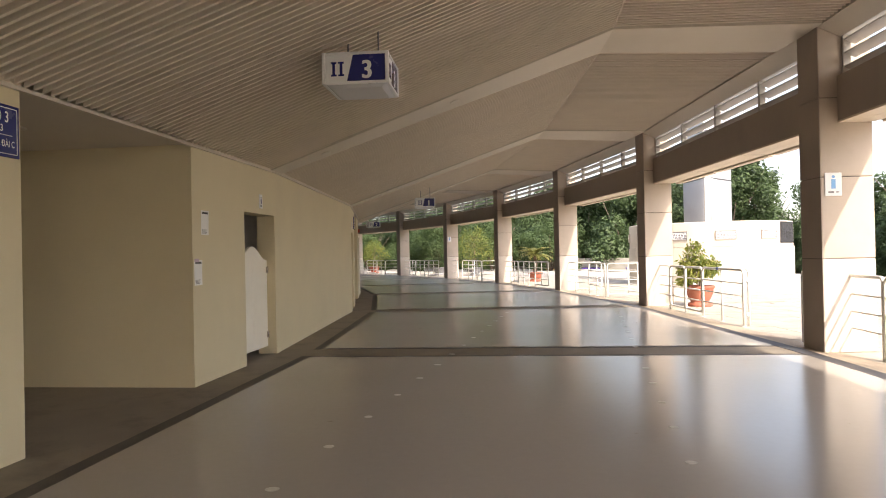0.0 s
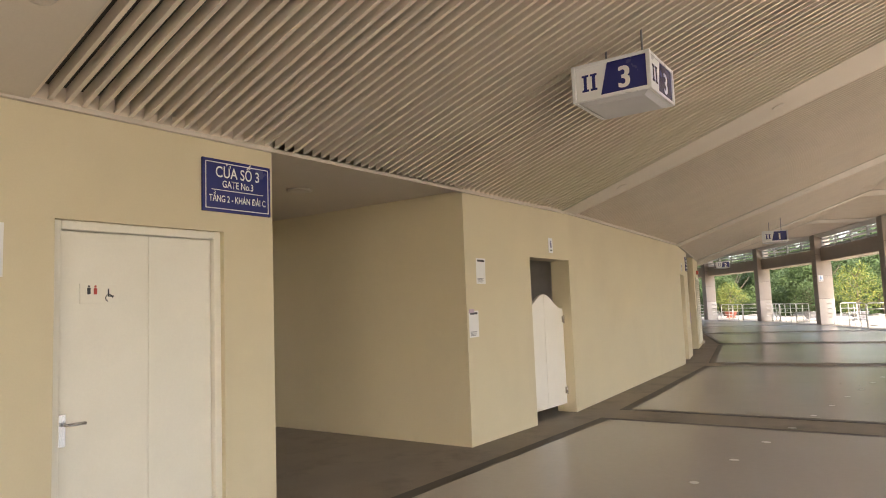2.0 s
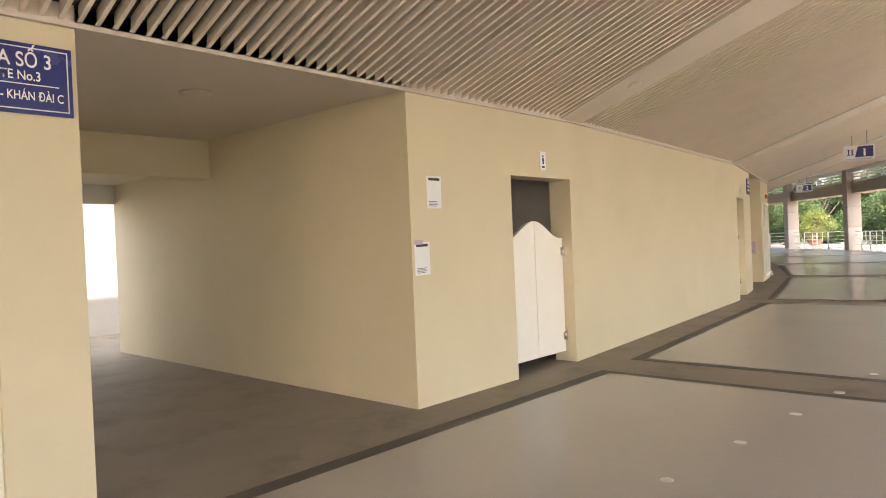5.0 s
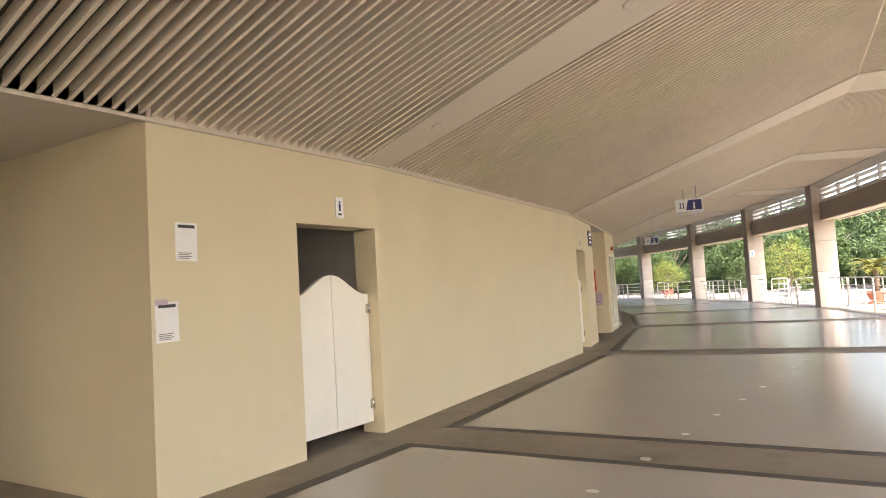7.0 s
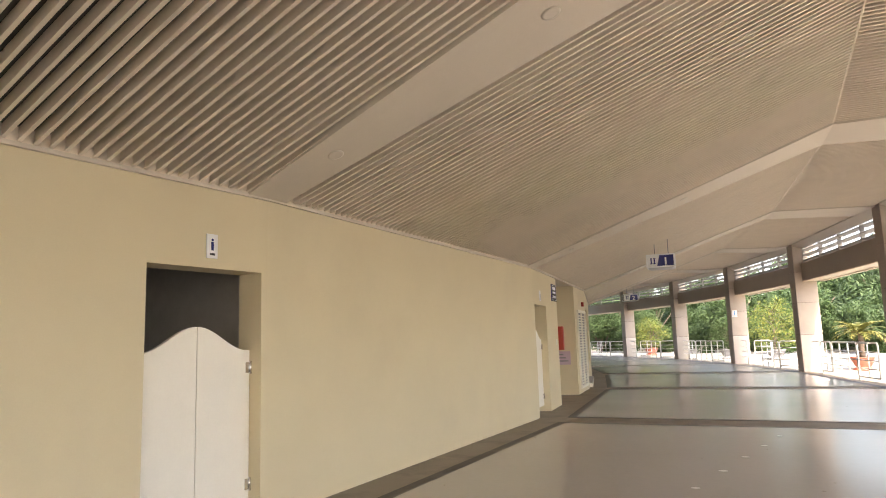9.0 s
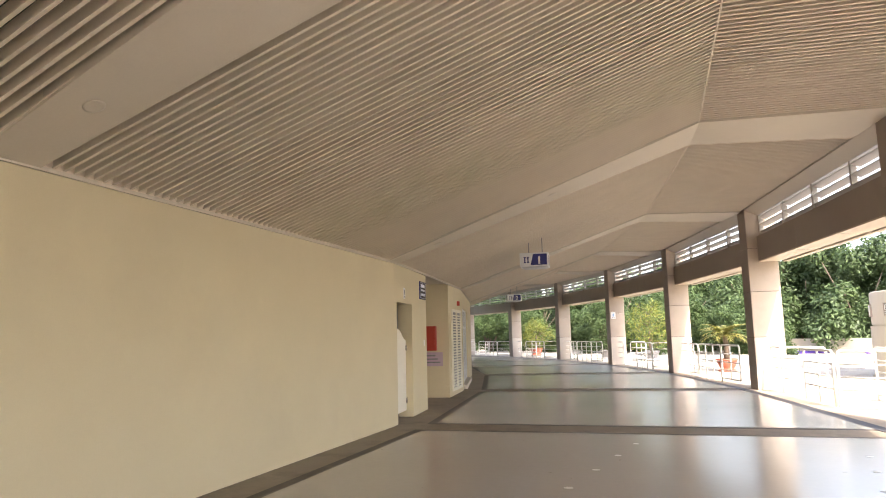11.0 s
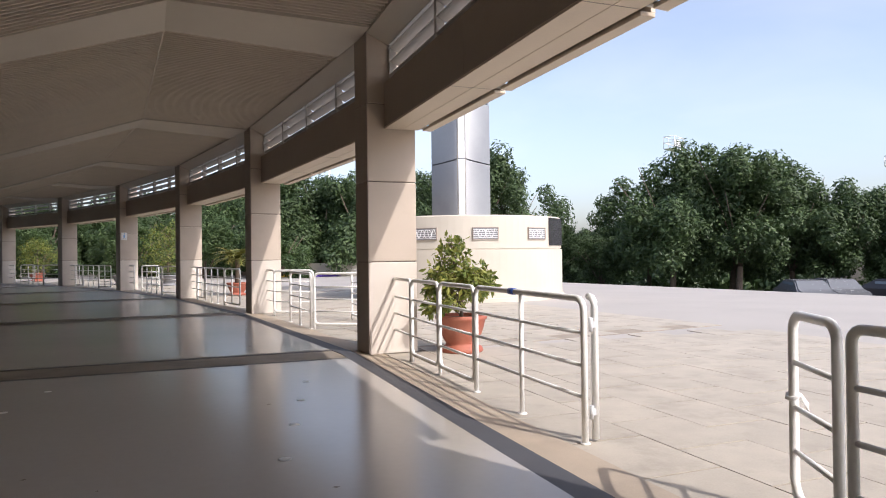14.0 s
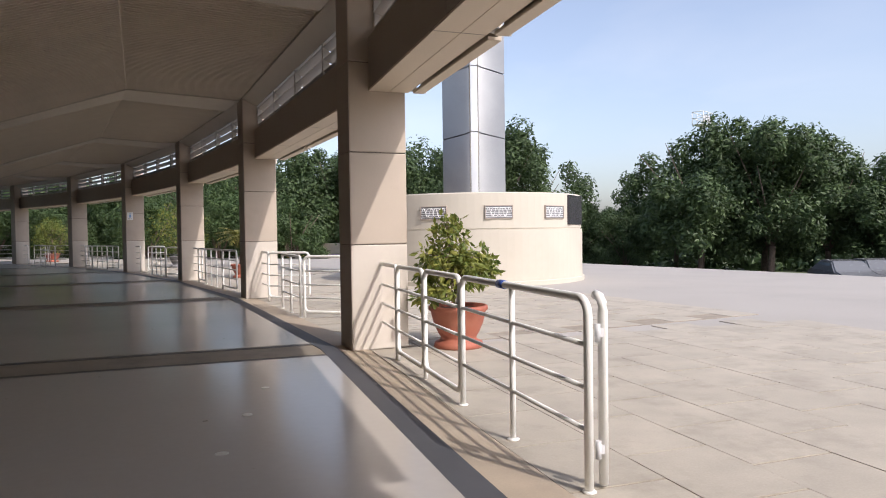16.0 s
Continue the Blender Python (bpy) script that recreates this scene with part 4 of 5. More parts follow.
def arc(cx, cz, r, a0, a1, n=5):
    return [(cx + r * math.cos(radians(a0 + (a1 - a0) * i / n)), cz + r * math.sin(radians(a0 + (a1 - a0) * i / n))) for i in range(n + 1)]


def railing(p, q, kind, label, mid=0, r=0.025):
    """A barrier of bent tube from plan point p to q: 'fixed' stands on posts, 'leaf' is a closed gate leaf."""
    d = q - p
    ln = d.length
    m = Matrix.Translation((p.x, p.y, 0)) @ Matrix.Rotation(math.atan2(d.y, d.x), 4, "Z")
    t = thing("railing" if kind == "fixed" else "gate_leaf", label, "railing", m, "railings of the arcade")
    c = 0.09
    bm = bmesh.new()
    if kind == "fixed":
        pts = [(0, 0.0)] + arc(c, RT - c, c, 180, 90) + arc(ln - c, RT - c, c, 90, 0) + [(ln, 0.0)]
        tube(bm, [(x, 0, z) for x, z in pts], r, 12)
        part("tube_frame", bm, M_RAIL, t)
        for x in (0, ln):
            bm = bmesh.new()
            lathe(bm, [(0.04, 0.0), (0.04, 0.006), (0.03, 0.012)], 16, Matrix.Translation((x, 0, 0)))
            part("foot_plate", bm, M_RAIL, t)
    else:
        pts = arc(c, RT - c, c, 180, 90) + arc(ln - c, RT - c, c, 90, 0) + arc(ln - c, 0.10 + c, c, 0, -90) + arc(c, 0.10 + c, c, 270, 180)
        tube(bm, [(x, 0, z) for x, z in pts], r, 12, closed=True)
        part("tube_frame", bm, M_RAIL, t)
        bm = bmesh.new()
        tube(bm, [(0, 0, 0.0), (0, 0, 0.2)], 0.022, 12)
        part("pivot_post", bm, M_RAIL, t)
    for z in (0.335, 0.565, 0.80):
        bm = bmesh.new()
        tube(bm, [(0, 0, z), (ln, 0, z)], 0.015, 8)
        part("bar", bm, M_RAIL, t)
    for i in range(mid):
        x = ln * (i + 1) / (mid + 1)
        bm = bmesh.new()
        tube(bm, [(x, 0, 0.0 if kind == "fixed" else 0.1), (x, 0, RT)], 0.021, 10)
        post = part("post", bm, M_RAIL, t)
        if kind == "fixed":
            bm = bmesh.new()
            lathe(bm, [(0.042, 0.0), (0.042, 0.008), (0.026, 0.013)], 16, Matrix.Translation((x, 0, 0)))
            part("foot_plate", bm, M_RAIL, post)
    return t


def stub(p, q, label):
    """Short bars that tie a barrier to a column."""
    d = q - p
    ln = d.length
    m = Matrix.Translation((p.x, p.y, 0)) @ Matrix.Rotation(math.atan2(d.y, d.x), 4, "Z")
    t = thing("railing", label, "railing", m, "railings of the arcade")
    bm = bmesh.new()
    tube(bm, [(x, 0, z) for x, z in [(0, RT)] + arc(ln - 0.06, RT - 0.06, 0.06, 90, 0) + [(ln, 0.0)]], 0.024, 12)
    part("tube_frame", bm, M_RAIL, t)
    for z in (0.335, 0.565, 0.80):
        bm = bmesh.new()
        tube(bm, [(0, 0, z), (ln, 0, z)], 0.015, 8)
        part("bar", bm, M_RAIL, t)


def gate_post(p, turn):
    t = thing("gate_post", "white round-topped gate post with hinge blocks", "gate post", frame2(p, turn), "gate posts")
    bm = bmesh.new()
    tube(bm, [(0, 0, 0.02), (0, 0, 0.98), (0, 0.005, 1.02), (0, 0.03, 1.05), (0, 0.075, 1.06)], 0.027, 12)
    part("tube", bm, M_RAIL, t)
    for z in (0.22, 0.86):
        bm = bmesh.new()
        tube(bm, [(-0.045, -0.02, z - 0.05), (-0.045, -0.02, z + 0.05)], 0.016, 10)
        box(bm, -0.05, -0.025, z - 0.025, 0.0, 0.0, z + 0.025)
        part("hinge", bm, M_GREY, t)


for k in range(-2, 7):
    a = COL[k] + Matrix.Rotation(TURN[k], 2) @ Vector((0, 0.55))
    b = COL[k + 1]
    ln = (b - a).length
    rot = Matrix.Rotation(math.atan2(-(b - a).x, (b - a).y), 2)

    def at(x, y):
        return a + rot @ Vector((x, y))

    stub(at(0.37, ln), at(0.357, ln - 0.75), "short white tubular rail fixed to the column")
    if k in (-2, -1, 0):
        railing(at(0.357, ln - 0.79), at(0.35, ln - 1.79), "leaf", "closed white tubular gate leaf")
        railing(at(0.35, ln - 1.83), at(0.34, ln - 2.85), "leaf", "closed white tubular gate leaf tied to the railing")
        railing(at(0.34, ln - 2.89), at(0.32, ln - 4.88), "fixed", "white tubular railing standing on foot plates", 1)
        gate_post(at(0.43, ln - 4.85), math.atan2(-(b - a).x, (b - a).y))
        stub(at(0.24, 0.0), at(0.27, 0.52), "short white tubular rail beside the column")
        lf = railing(at(0.36, 0.66), at(0.60, 1.11), "leaf", "narrow white gate leaf standing open")
        if k == 0:
            tp = at(0.332, ln - 3.72)
            t = thing("tape_band", "blue tape band round the top rail", "tape", frame2(tp, math.atan2(-(b - a).x, (b - a).y), RT), "")
            bm = bmesh.new()
            tube(bm, [(0, -0.05, 0), (0, 0.05, 0)], 0.031, 14)
            part("band", bm, M_TAPE, t)
            tp = at(0.60, 1.11)
            t = thing("cloth_tie", "pale cloth strip knotted round the gate leaf", "cloth strip", frame2(tp, 0.4, 0.62))
            bm = bmesh.new()
            tube(bm, [(0.032 * math.cos(j * 0.785), 0.032 * math.sin(j * 0.785), 0.012 * math.sin(j * 1.3)) for j in range(8)], 0.012, 8, closed=True)
            tube(bm, [(0.03, -0.02, 0), (0.05, -0.045, -0.04), (0.045, -0.05, -0.11)], 0.013, 8, taper=0.006)
            tube(bm, [(0.03, -0.02, 0), (0.02, -0.055, -0.05), (0.03, -0.06, -0.08)], 0.012, 8, taper=0.006)
            part("strip", bm, M_PAPER, t)
    elif k == 1:
        railing(at(0.34, 6.34), at(1.05, 5.65), "leaf", "white gate leaf swung outwards")
        railing(at(0.29, 4.75), at(0.25, 3.15), "fixed", "white tubular railing standing on foot plates", 1)
        railing(at(0.30, 3.08), at(1.25, 2.2), "leaf", "white gate leaf swung outwards")
        railing(at(1.6, 4.6), at(1.55, 3.7), "leaf", "white gate leaf folded back behind the railing")
    elif k in (2, 4):
        railing(at(0.335, 6.2), at(0.31, 5.2), "leaf", "closed white tubular gate leaf", 1)
        railing(at(0.31, 5.1), at(0.27, 2.9), "fixed", "white tubular railing standing on foot plates", 2)
        railing(at(0.27, 2.85), at(0.24, 1.3), "leaf", "closed white tubular gate leaf", 1)
    else:
        railing(at(0.6, 6.2), at(1.1, 5.6), "leaf", "white gate leaf swung outwards")
        railing(at(0.29, 4.4), at(0.25, 2.4), "fixed", "white tubular railing standing on foot plates", 2)
        railing(at(0.25, 2.3), at(0.9, 1.5), "leaf", "white gate leaf swung outwards")


# ---- planters ----
def leaves(bm, centre, radius, count, size, rng, droop=0.3, hollow=0.35):
    """Many pointed leaves scattered in an uneven ellipsoid, most near its skin."""
    c = Vector(centre)
    for _ in range(count):
        d = Vector((rng.gauss(0, 1), rng.gauss(0, 1), rng.gauss(0, 1))).normalized()
        f = hollow + (1 - hollow) * rng.random() ** 0.5
        p = c + Vector((d.x * radius[0], d.y * radius[1], d.z * radius[2])) * f
        u = (d + Vector((rng.gauss(0, 0.6), rng.gauss(0, 0.6), rng.gauss(0, 0.6) - droop))).normalized()
        s = u.cross(Vector((rng.gauss(0, 1), rng.gauss(0, 1), rng.gauss(0, 1) + 0.6)))
        if s.length < 0.1:
            continue
        s.normalize()
        n = u.cross(s)
        L = size * (0.6 + 0.8 * rng.random())
        W = L * 0.22
        vs = [bm.verts.new(v) for v in (p, p + u * L * 0.5 + s * W + n * W * 0.4, p + u * L, p + u * L * 0.5 - s * W + n * W * 0.4)]
        bm.faces.new((vs[0], vs[1], vs[2]))
        bm.faces.new((vs[0], vs[2], vs[3]))


def pot(t, r, h, mat=None):
    bm = bmesh.new()
    lathe(bm, [(r * 0.80, 0.0), (r * 0.84, 0.03 * h), (r * 0.80, 0.13 * h), (r * 0.62, 0.19 * h), (r * 0.60, 0.25 * h), (r * 0.70, 0.36 * h), (r * 0.84, 0.60 * h), (r * 0.93, 0.86 * h), (r * 1.0, 0.90 * h), (r * 1.0, 0.98 * h), (r * 0.96, h), (r * 0.88, h), (r * 0.86, 0.9 * h)], 36)
    part("pot", bm, mat or M_TERRA, t, "pot with a rolled rim")
    bm = bmesh.new()
    lathe(bm, [(r * 0.85, 0.82 * h), (r * 0.86, 0.905 * h), (0.02, 0.93 * h)], 24)
    part("soil", bm, M_SOIL, t)


def shrub(p, scale, seed, label, mat):
    """A leaning stem with a drooping skirt of leafy twigs and a loose tuft on top."""
    rng = random.Random(seed)
    t = thing("potted_shrub", label, "potted plant", frame2(p, 0.0 if seed == 3 else rng.random() * 6), "plants in pots")
    pot(t, 0.37 * scale, 0.52 * scale, M_INKG if scale > 1.1 else None)
    wood, green = bmesh.new(), bmesh.new()
    stem = [Vector(v) * scale for v in ((0, 0, 0.42), (0.02, 0.02, 0.75), (-0.07, 0.01, 1.05), (-0.11, 0.0, 1.35), (-0.13, 0, 1.58))]
    tube(wood, stem, 0.030 * scale, 8, taper=0.008 * scale)
    for i in range(40):
        an = i * 2.4 + rng.uniform(-0.4, 0.4)
        f = rng.random()
        out = 0.16 + 0.37 * math.sqrt(rng.random())
        z0 = 0.50 + 0.45 * f
        z1 = z0 + 0.22 - 0.75 * max(0, out - 0.30) * (1.3 - f) + rng.uniform(-0.08, 0.08)
        base = Vector((-0.03, 0, z0))
        tip = Vector((out * math.cos(an) - 0.07, out * math.sin(an), z1))
        mid = base.lerp(tip, 0.5) + Vector((0, 0, 0.10))
        tube(wood, [base * scale, mid * scale, tip * scale], 0.010 * scale, 5, taper=0.003 * scale)
        for q, n in ((0.55, 10), (0.8, 18), (1.0, 22)):
            c = (mid.lerp(tip, q) if q < 1 else tip) * scale
            r0 = (0.07 + 0.06 * rng.random()) * scale
            leaves(green, c, (r0, r0, r0 * 0.8), n, 0.10 * scale, rng, 0.55, 0.1)
    for i in range(15):
        an = i * 2.4
        f = i / 14
        out = (0.22 - 0.12 * abs(f - 0.5)) * (0.5 + 0.7 * rng.random())
        base = Vector((-0.10, 0, 1.08 + 0.42 * f))
        tip = base + Vector((out * math.cos(an), out * math.sin(an), 0.09))
        tube(wood, [base * scale, tip * scale], 0.007 * scale, 5, taper=0.003 * scale)
        r0 = 0.085 * scale
        leaves(green, tip * scale, (r0, r0, r0), 26, 0.095 * scale, rng, 0.2, 0.1)
    part("stem", wood, M_BARK, t)
    part("foliage", green, mat, t, "glossy green leaves with yellow tips")


def palm(p, label):
    rng = random.Random(5)
    t = thing("potted_palm", label, "potted plant", frame2(p, 0), "plants in pots")
    pot(t, 0.38, 0.46)
    bm = bmesh.new()
    tube(bm, [(0, 0, 0.45), (0.02, 0, 0.9), (0, 0.02, 1.3)], 0.10, 10, taper=0.08)
    part("trunk", bm, M_BARK, t)
    bm = bmesh.new()
    for i in range(34):
        an, up = i * 2.4, 0.15 + 0.8 * rng.random()
        prev = Vector((0, 0, 1.3))
        d = Vector((math.cos(an) * math.cos(up), math.sin(an) * math.cos(up), math.sin(up)))
        for s in range(7):
            q = prev + d * 0.13
            d = (d + Vector((0, 0, -0.17))).normalized()
            side = d.cross(Vector((0, 0, 1))).normalized()
            for sg in (-1, 1):
                w = 0.22 * (1 - abs(s - 3) / 5)
                vs = [bm.verts.new(v) for v in (prev, q, q + side * sg * w + d * 0.06 + Vector((0, 0, -0.03)), prev + side * sg * w * 0.9 + d * 0.12 + Vector((0, 0, -0.02)))]
                bm.faces.new((vs[0], vs[1], vs[2]))
            prev = q
    part("fronds", bm, M_PALM, t, "arching yellow-green fronds")


shrub(Vector((8.24, 10.45)), 1.0, 3, "green shrub in a terracotta pot beside the railing", M_LEAF3)
palm(Vector((4.45, 26.4)), "small palm in a terracotta bowl on the plaza")
shrub(Vector((9.0, -2.6)), 1.0, 22, "bushy green shrub in a terracotta pot", M_LEAF2)


def potted_tree(p, height, width, seed, mat, pot_mat, label):
    """A clipped small tree with a short trunk, standing in a wide pot."""
    rng = random.Random(seed)
    t = thing("potted_tree", label, "potted plant", frame2(p, rng.random() * 6), "plants in pots")
    pot(t, 0.46, 0.52, pot_mat)
    wood, green = bmesh.new(), bmesh.new()
    tube(wood, [(0, 0, 0.4), (0.04, 0.02, 0.8), (0.0, 0.05, height * 0.55)], 0.055, 8, taper=0.03)
    for i in range(34):
        an = i * 2.4 + rng.uniform(-0.5, 0.5)
        f = (i + 0.5) / 34
        z = 0.75 + (height - 0.95) * f
        out = width * 0.5 * math.sin(math.pi * (0.12 + 0.80 * f)) ** 0.7 * rng.uniform(0.45, 1.0)
        tip = Vector((out * math.cos(an), out * math.sin(an), z))
        tube(wood, [(0, 0.03, max(0.6, z - 0.35)), tip * 0.6 + Vector((0, 0, z * 0.38)), tip], 0.014, 5, taper=0.004)
        r0 = width * rng.uniform(0.12, 0.19)
        leaves(green, tip, (r0, r0, r0 * 0.8), 75, 0.12, rng, 0.3, 0.2)
    part("trunk", wood, M_BARK, t)
    part("crown", green, mat, t)


potted_tree(Vector((-8.4, 47.8)), 2.7, 2.1, 31, M_LEAF3, M_TERRA, "leafy light green tree in a terracotta pot")
potted_tree(Vector((-1.9, 39.2)), 2.3, 1.7, 32, M_LEAF2, M_INKG, "dark green small tree in a dark pot")
potted_tree(Vector((0.75, 36.6)), 3.1, 2.6, 33, M_LEAF3, M_INKG, "broad leafy tree with yellowish leaves in a dark pot")
# ---- drum with the steel pylon ----
DC = Vector((11.73, 22.6))
drum = thing("plinth_drum", "round white rendered plinth with small grilles", "plinth", frame2(DC, 0))
bm = bmesh.new()
lathe(bm, [(3.28, -0.02), (3.28, 1.50), (3.225, 1.503), (3.225, 1.528), (3.245, 1.53), (3.245, 2.46), (3.22, 2.49), (0.5, 2.50)], 96, smooth=False)
part("wall", bm, M_DRUM, drum)
bm = bmesh.new()
lathe(bm, [(3.34, -0.02), (3.34, 0.10), (3.32, 0.12), (3.28, 0.12)], 96, smooth=False)
part("foot_band", bm, M_DRUM, drum)
to_cam = math.atan2(-20.0, -6.0)
for i in range(-3, 2):
    an = to_cam + 0.227 + i * 0.541
    m = Matrix.Rotation(an, 4, "Z") @ Matrix.Translation((3.245, 0, 1.80)) @ Matrix(((0, 0, 1, 0), (1, 0, 0, 0), (0, 1, 0, 0), (0, 0, 0, 1)))
    bm = bmesh.new()
    w, h = 0.36, 0.32
    for a in ((-w - 0.018, -0.018, w + 0.018, 0), (-w - 0.018, h, w + 0.018, h + 0.018), (-w - 0.018, 0, -w, h), (w, 0, w + 0.018, h)):
        box(bm, a[0], a[1], -0.08, a[2], a[3], 0.03)
    bmesh.ops.transform(bm, matrix=m, verts=bm.verts)
    win = part("grille_window", bm, M_BEAM, drum, "small window behind a wrought grille")
    bm = bmesh.new()
    box(bm, -w, 0, -0.08, w, h, 0.006, m)
    part("backing", bm, M_INKG, win)
    for j in range(5):
        bm = bmesh.new()
        v = box(bm, -w, -0.012, -0.003, w, 0.012, 0.003)
        bmesh.ops.transform(bm, matrix=m @ Matrix.Translation((0, 0.035 + j * 0.06, 0.013)), verts=v)
        part("slat", bm, M_GREY, win)
    for sg in (-1, 1):
        bm = bmesh.new()
        tube(bm, [(sg * w * (0.95 - 0.9 * t / 10), h * (0.5 + 0.42 * math.sin(t * 0.9)), 0.022) for t in range(11)], 0.009, 6)
        tube(bm, [(sg * (0.1 + 0.12 * math.cos(t * 0.628)), h * 0.5 + 0.12 * math.sin(t * 0.628), 0.024) for t in range(10)], 0.008, 6, closed=True)
        bmesh.ops.transform(bm, matrix=m, verts=bm.verts)
        part("scroll", bm, M_SIGNW, win)
bm = bmesh.new()
an = to_cam + 1.13
box(bm, -0.55, 1.62, 0.0, 0.55, 2.45, 0.06, Matrix.Rotation(an, 4, "Z") @ Matrix.Translation((3.2, 0, 0)) @ Matrix(((0, 0, 1, 0), (1, 0, 0, 0), (0, 1, 0, 0), (0, 0, 0, 1))))
part("plaque", bm, M_GLASS_DARK, drum, "dark polished stone plaque")

py = thing("steel_pylon", "tall brushed steel pylon of bowed panels on a white plinth", "pylon", frame2(DC, to_cam + math.pi / 2 + 0.05, 2.46))
for lev in range(7):
    z0, z1 = lev * 1.95 + 0.02, lev * 1.95 + 1.935
    for sx in (-1, 1):
        for sy in (-1, 1):
            bm = bmesh.new()
            n = 14
            # each panel bows from the ridge to its outer edge, and its joints dip outwards
            plan = [(sx * (0.13 + 0.82 * i / n), -sy * (0.98 - 0.62 * (i / n) ** 1.35), -0.14 * (i / n) ** 0.55) for i in range(n + 1)]
            lo = [bm.verts.new((x, y, z0 + (dip if lev else 0))) for x, y, dip in plan]
            hi = [bm.verts.new((x, y, z1 + dip)) for x, y, dip in plan]
            for i in range(n):
                bm.faces.new((lo[i], lo[i + 1], hi[i + 1], hi[i]))
            ext = bmesh.ops.extrude_face_region(bm, geom=bm.faces[:])
            bmesh.ops.translate(bm, vec=(0, sy * 0.02, 0), verts=[v for v in ext["geom"] if isinstance(v, bmesh.types.BMVert)])
            bmesh.ops.recalc_face_normals(bm, faces=bm.faces)
            part("panel", bm, M_STEEL, py, "")
bm = bmesh.new()
box(bm, -0.9, -0.33, 0, 0.9, 0.33, 13.6)
box(bm, -0.12, -0.9, 0, 0.12, 0.9, 13.6)
part("core", bm, M_INKG, py, "dark core behind the panel joints")
for sy in (-1, 1):
    for lev in range(7):
        bm = bmesh.new()
        box(bm, -0.105, sy * 0.985 - 0.02, lev * 1.95 + 0.012, 0.105, sy * 0.985 + 0.02, lev * 1.95 + 1.94, bevel=0.012)
        part("ridge_strip", bm, M_RIDGE, py, "bright steel ridge strip")
    for x in (-0.12, 0.12):
        bm = bmesh.new()
        tube(bm, [(x, sy * 0.985, 0), (x, sy * 0.985, 13.6)], 0.014, 8)
        part("ridge_bead", bm, M_CHROME, py, "thin bright bead along the ridge")


# ---- trees ----
def leaf_clump(bm_verts, bm_faces, c, r, count, size, rng):
    for _ in range(count):
        d = Vector((rng.gauss(0, 1), rng.gauss(0, 1), rng.gauss(0, 1))).normalized()
        p = Vector(c) + d * r * (0.45 + 0.55 * rng.random())
        n = (d + Vector((rng.gauss(0, 0.5), rng.gauss(0, 0.5), 0.5 + rng.gauss(0, 0.5)))).normalized()
        s = n.cross(Vector((rng.gauss(0, 1), rng.gauss(0, 1), rng.gauss(0, 1))))
        if s.length < 0.05:
            continue
        s.normalize()
        t = n.cross(s)
        L = size * (0.6 + 0.8 * rng.random())
        i = len(bm_verts)
        bm_verts += [tuple(p - s * L), tuple(p + t * L * 0.45 - n * L * 0.15), tuple(p + s * L), tuple(p - t * L * 0.45 - n * L * 0.15)]
        bm_faces += [(i, i + 1, i + 2), (i, i + 2, i + 3)]


def tree(height, width, seed, mat, label, clumps=46, per=170, size=0.20):
    """A trunk that forks into limbs, and a crown of leaf clumps with gaps between them."""
    rng = random.Random(seed)
    t = thing("tree", label, "tree", None, "trees round the plaza")
    bm = bmesh.new()
    fork = height * 0.26
    tube(bm, [(0, 0, -0.2), (0.05, 0.02, fork * 0.5), (0.0, 0.08, fork)], 0.24, 9, taper=0.17)
    tops = []
    for i in range(9):
        an = i * 2.4 + rng.random()
        rr = width * 0.5 * (0.35 + 0.55 * rng.random())
        zz = height * (0.55 + 0.35 * rng.random())
        tip = Vector((rr * math.cos(an), rr * math.sin(an), zz))
        mid = Vector((tip.x * 0.45, tip.y * 0.45, fork + (zz - fork) * 0.55))
        tube(bm, [Vector((0, 0.08, fork - 0.1)), mid, tip], 0.075, 6, taper=0.02)
        tops.append(tip)
    part("trunk", bm, M_BARK, t)
    vs, fs = [], []
    lobes = [(Vector((width * 0.30 * math.cos(i * 2.1 + seed), width * 0.30 * math.sin(i * 2.1 + seed), height * (0.38 + 0.42 * rng.random()))), width * (0.22 + 0.08 * rng.random())) for i in range(7)]
    lobes.append((Vector((0, 0, height * 0.80)), width * 0.24))
    for i in range(clumps):
        c, r = lobes[i % len(lobes)]
        d = Vector((rng.gauss(0, 1), rng.gauss(0, 1), rng.gauss(0, 0.8))).normalized()
        p = c + Vector((d.x * r, d.y * r, d.z * r * 0.85)) * (0.5 + 0.6 * rng.random())
        p.z = min(max(p.z, height * 0.2), height * 0.98)
        leaf_clump(vs, fs, p, width * (0.085 + 0.06 * rng.random()), per, size, rng)
    me = bpy.data.meshes.new("crown")
    me.from_pydata(vs, [], fs)
    me.materials.append(mat)
    cr = new("crown", me)
    cr.parent = t
    return t


KINDS = [tree(10.5, 9.5, 1, M_LEAF, "broad dark green tree beyond the plaza", 104, 230, 0.15),
         tree(9.6, 8.0, 2, M_LEAF, "dark green tree with layered crown beyond the plaza", 96, 230, 0.145),
         tree(10.9, 7.5, 3, M_LEAF, "tall dark green tree with open crown", 84, 230, 0.145),
         tree(8.0, 7.0, 4, M_LEAF2, "lighter green tree behind the parapet", 70, 220, 0.13)]
rng = random.Random(11)
used = [0, 0, 0, 0]


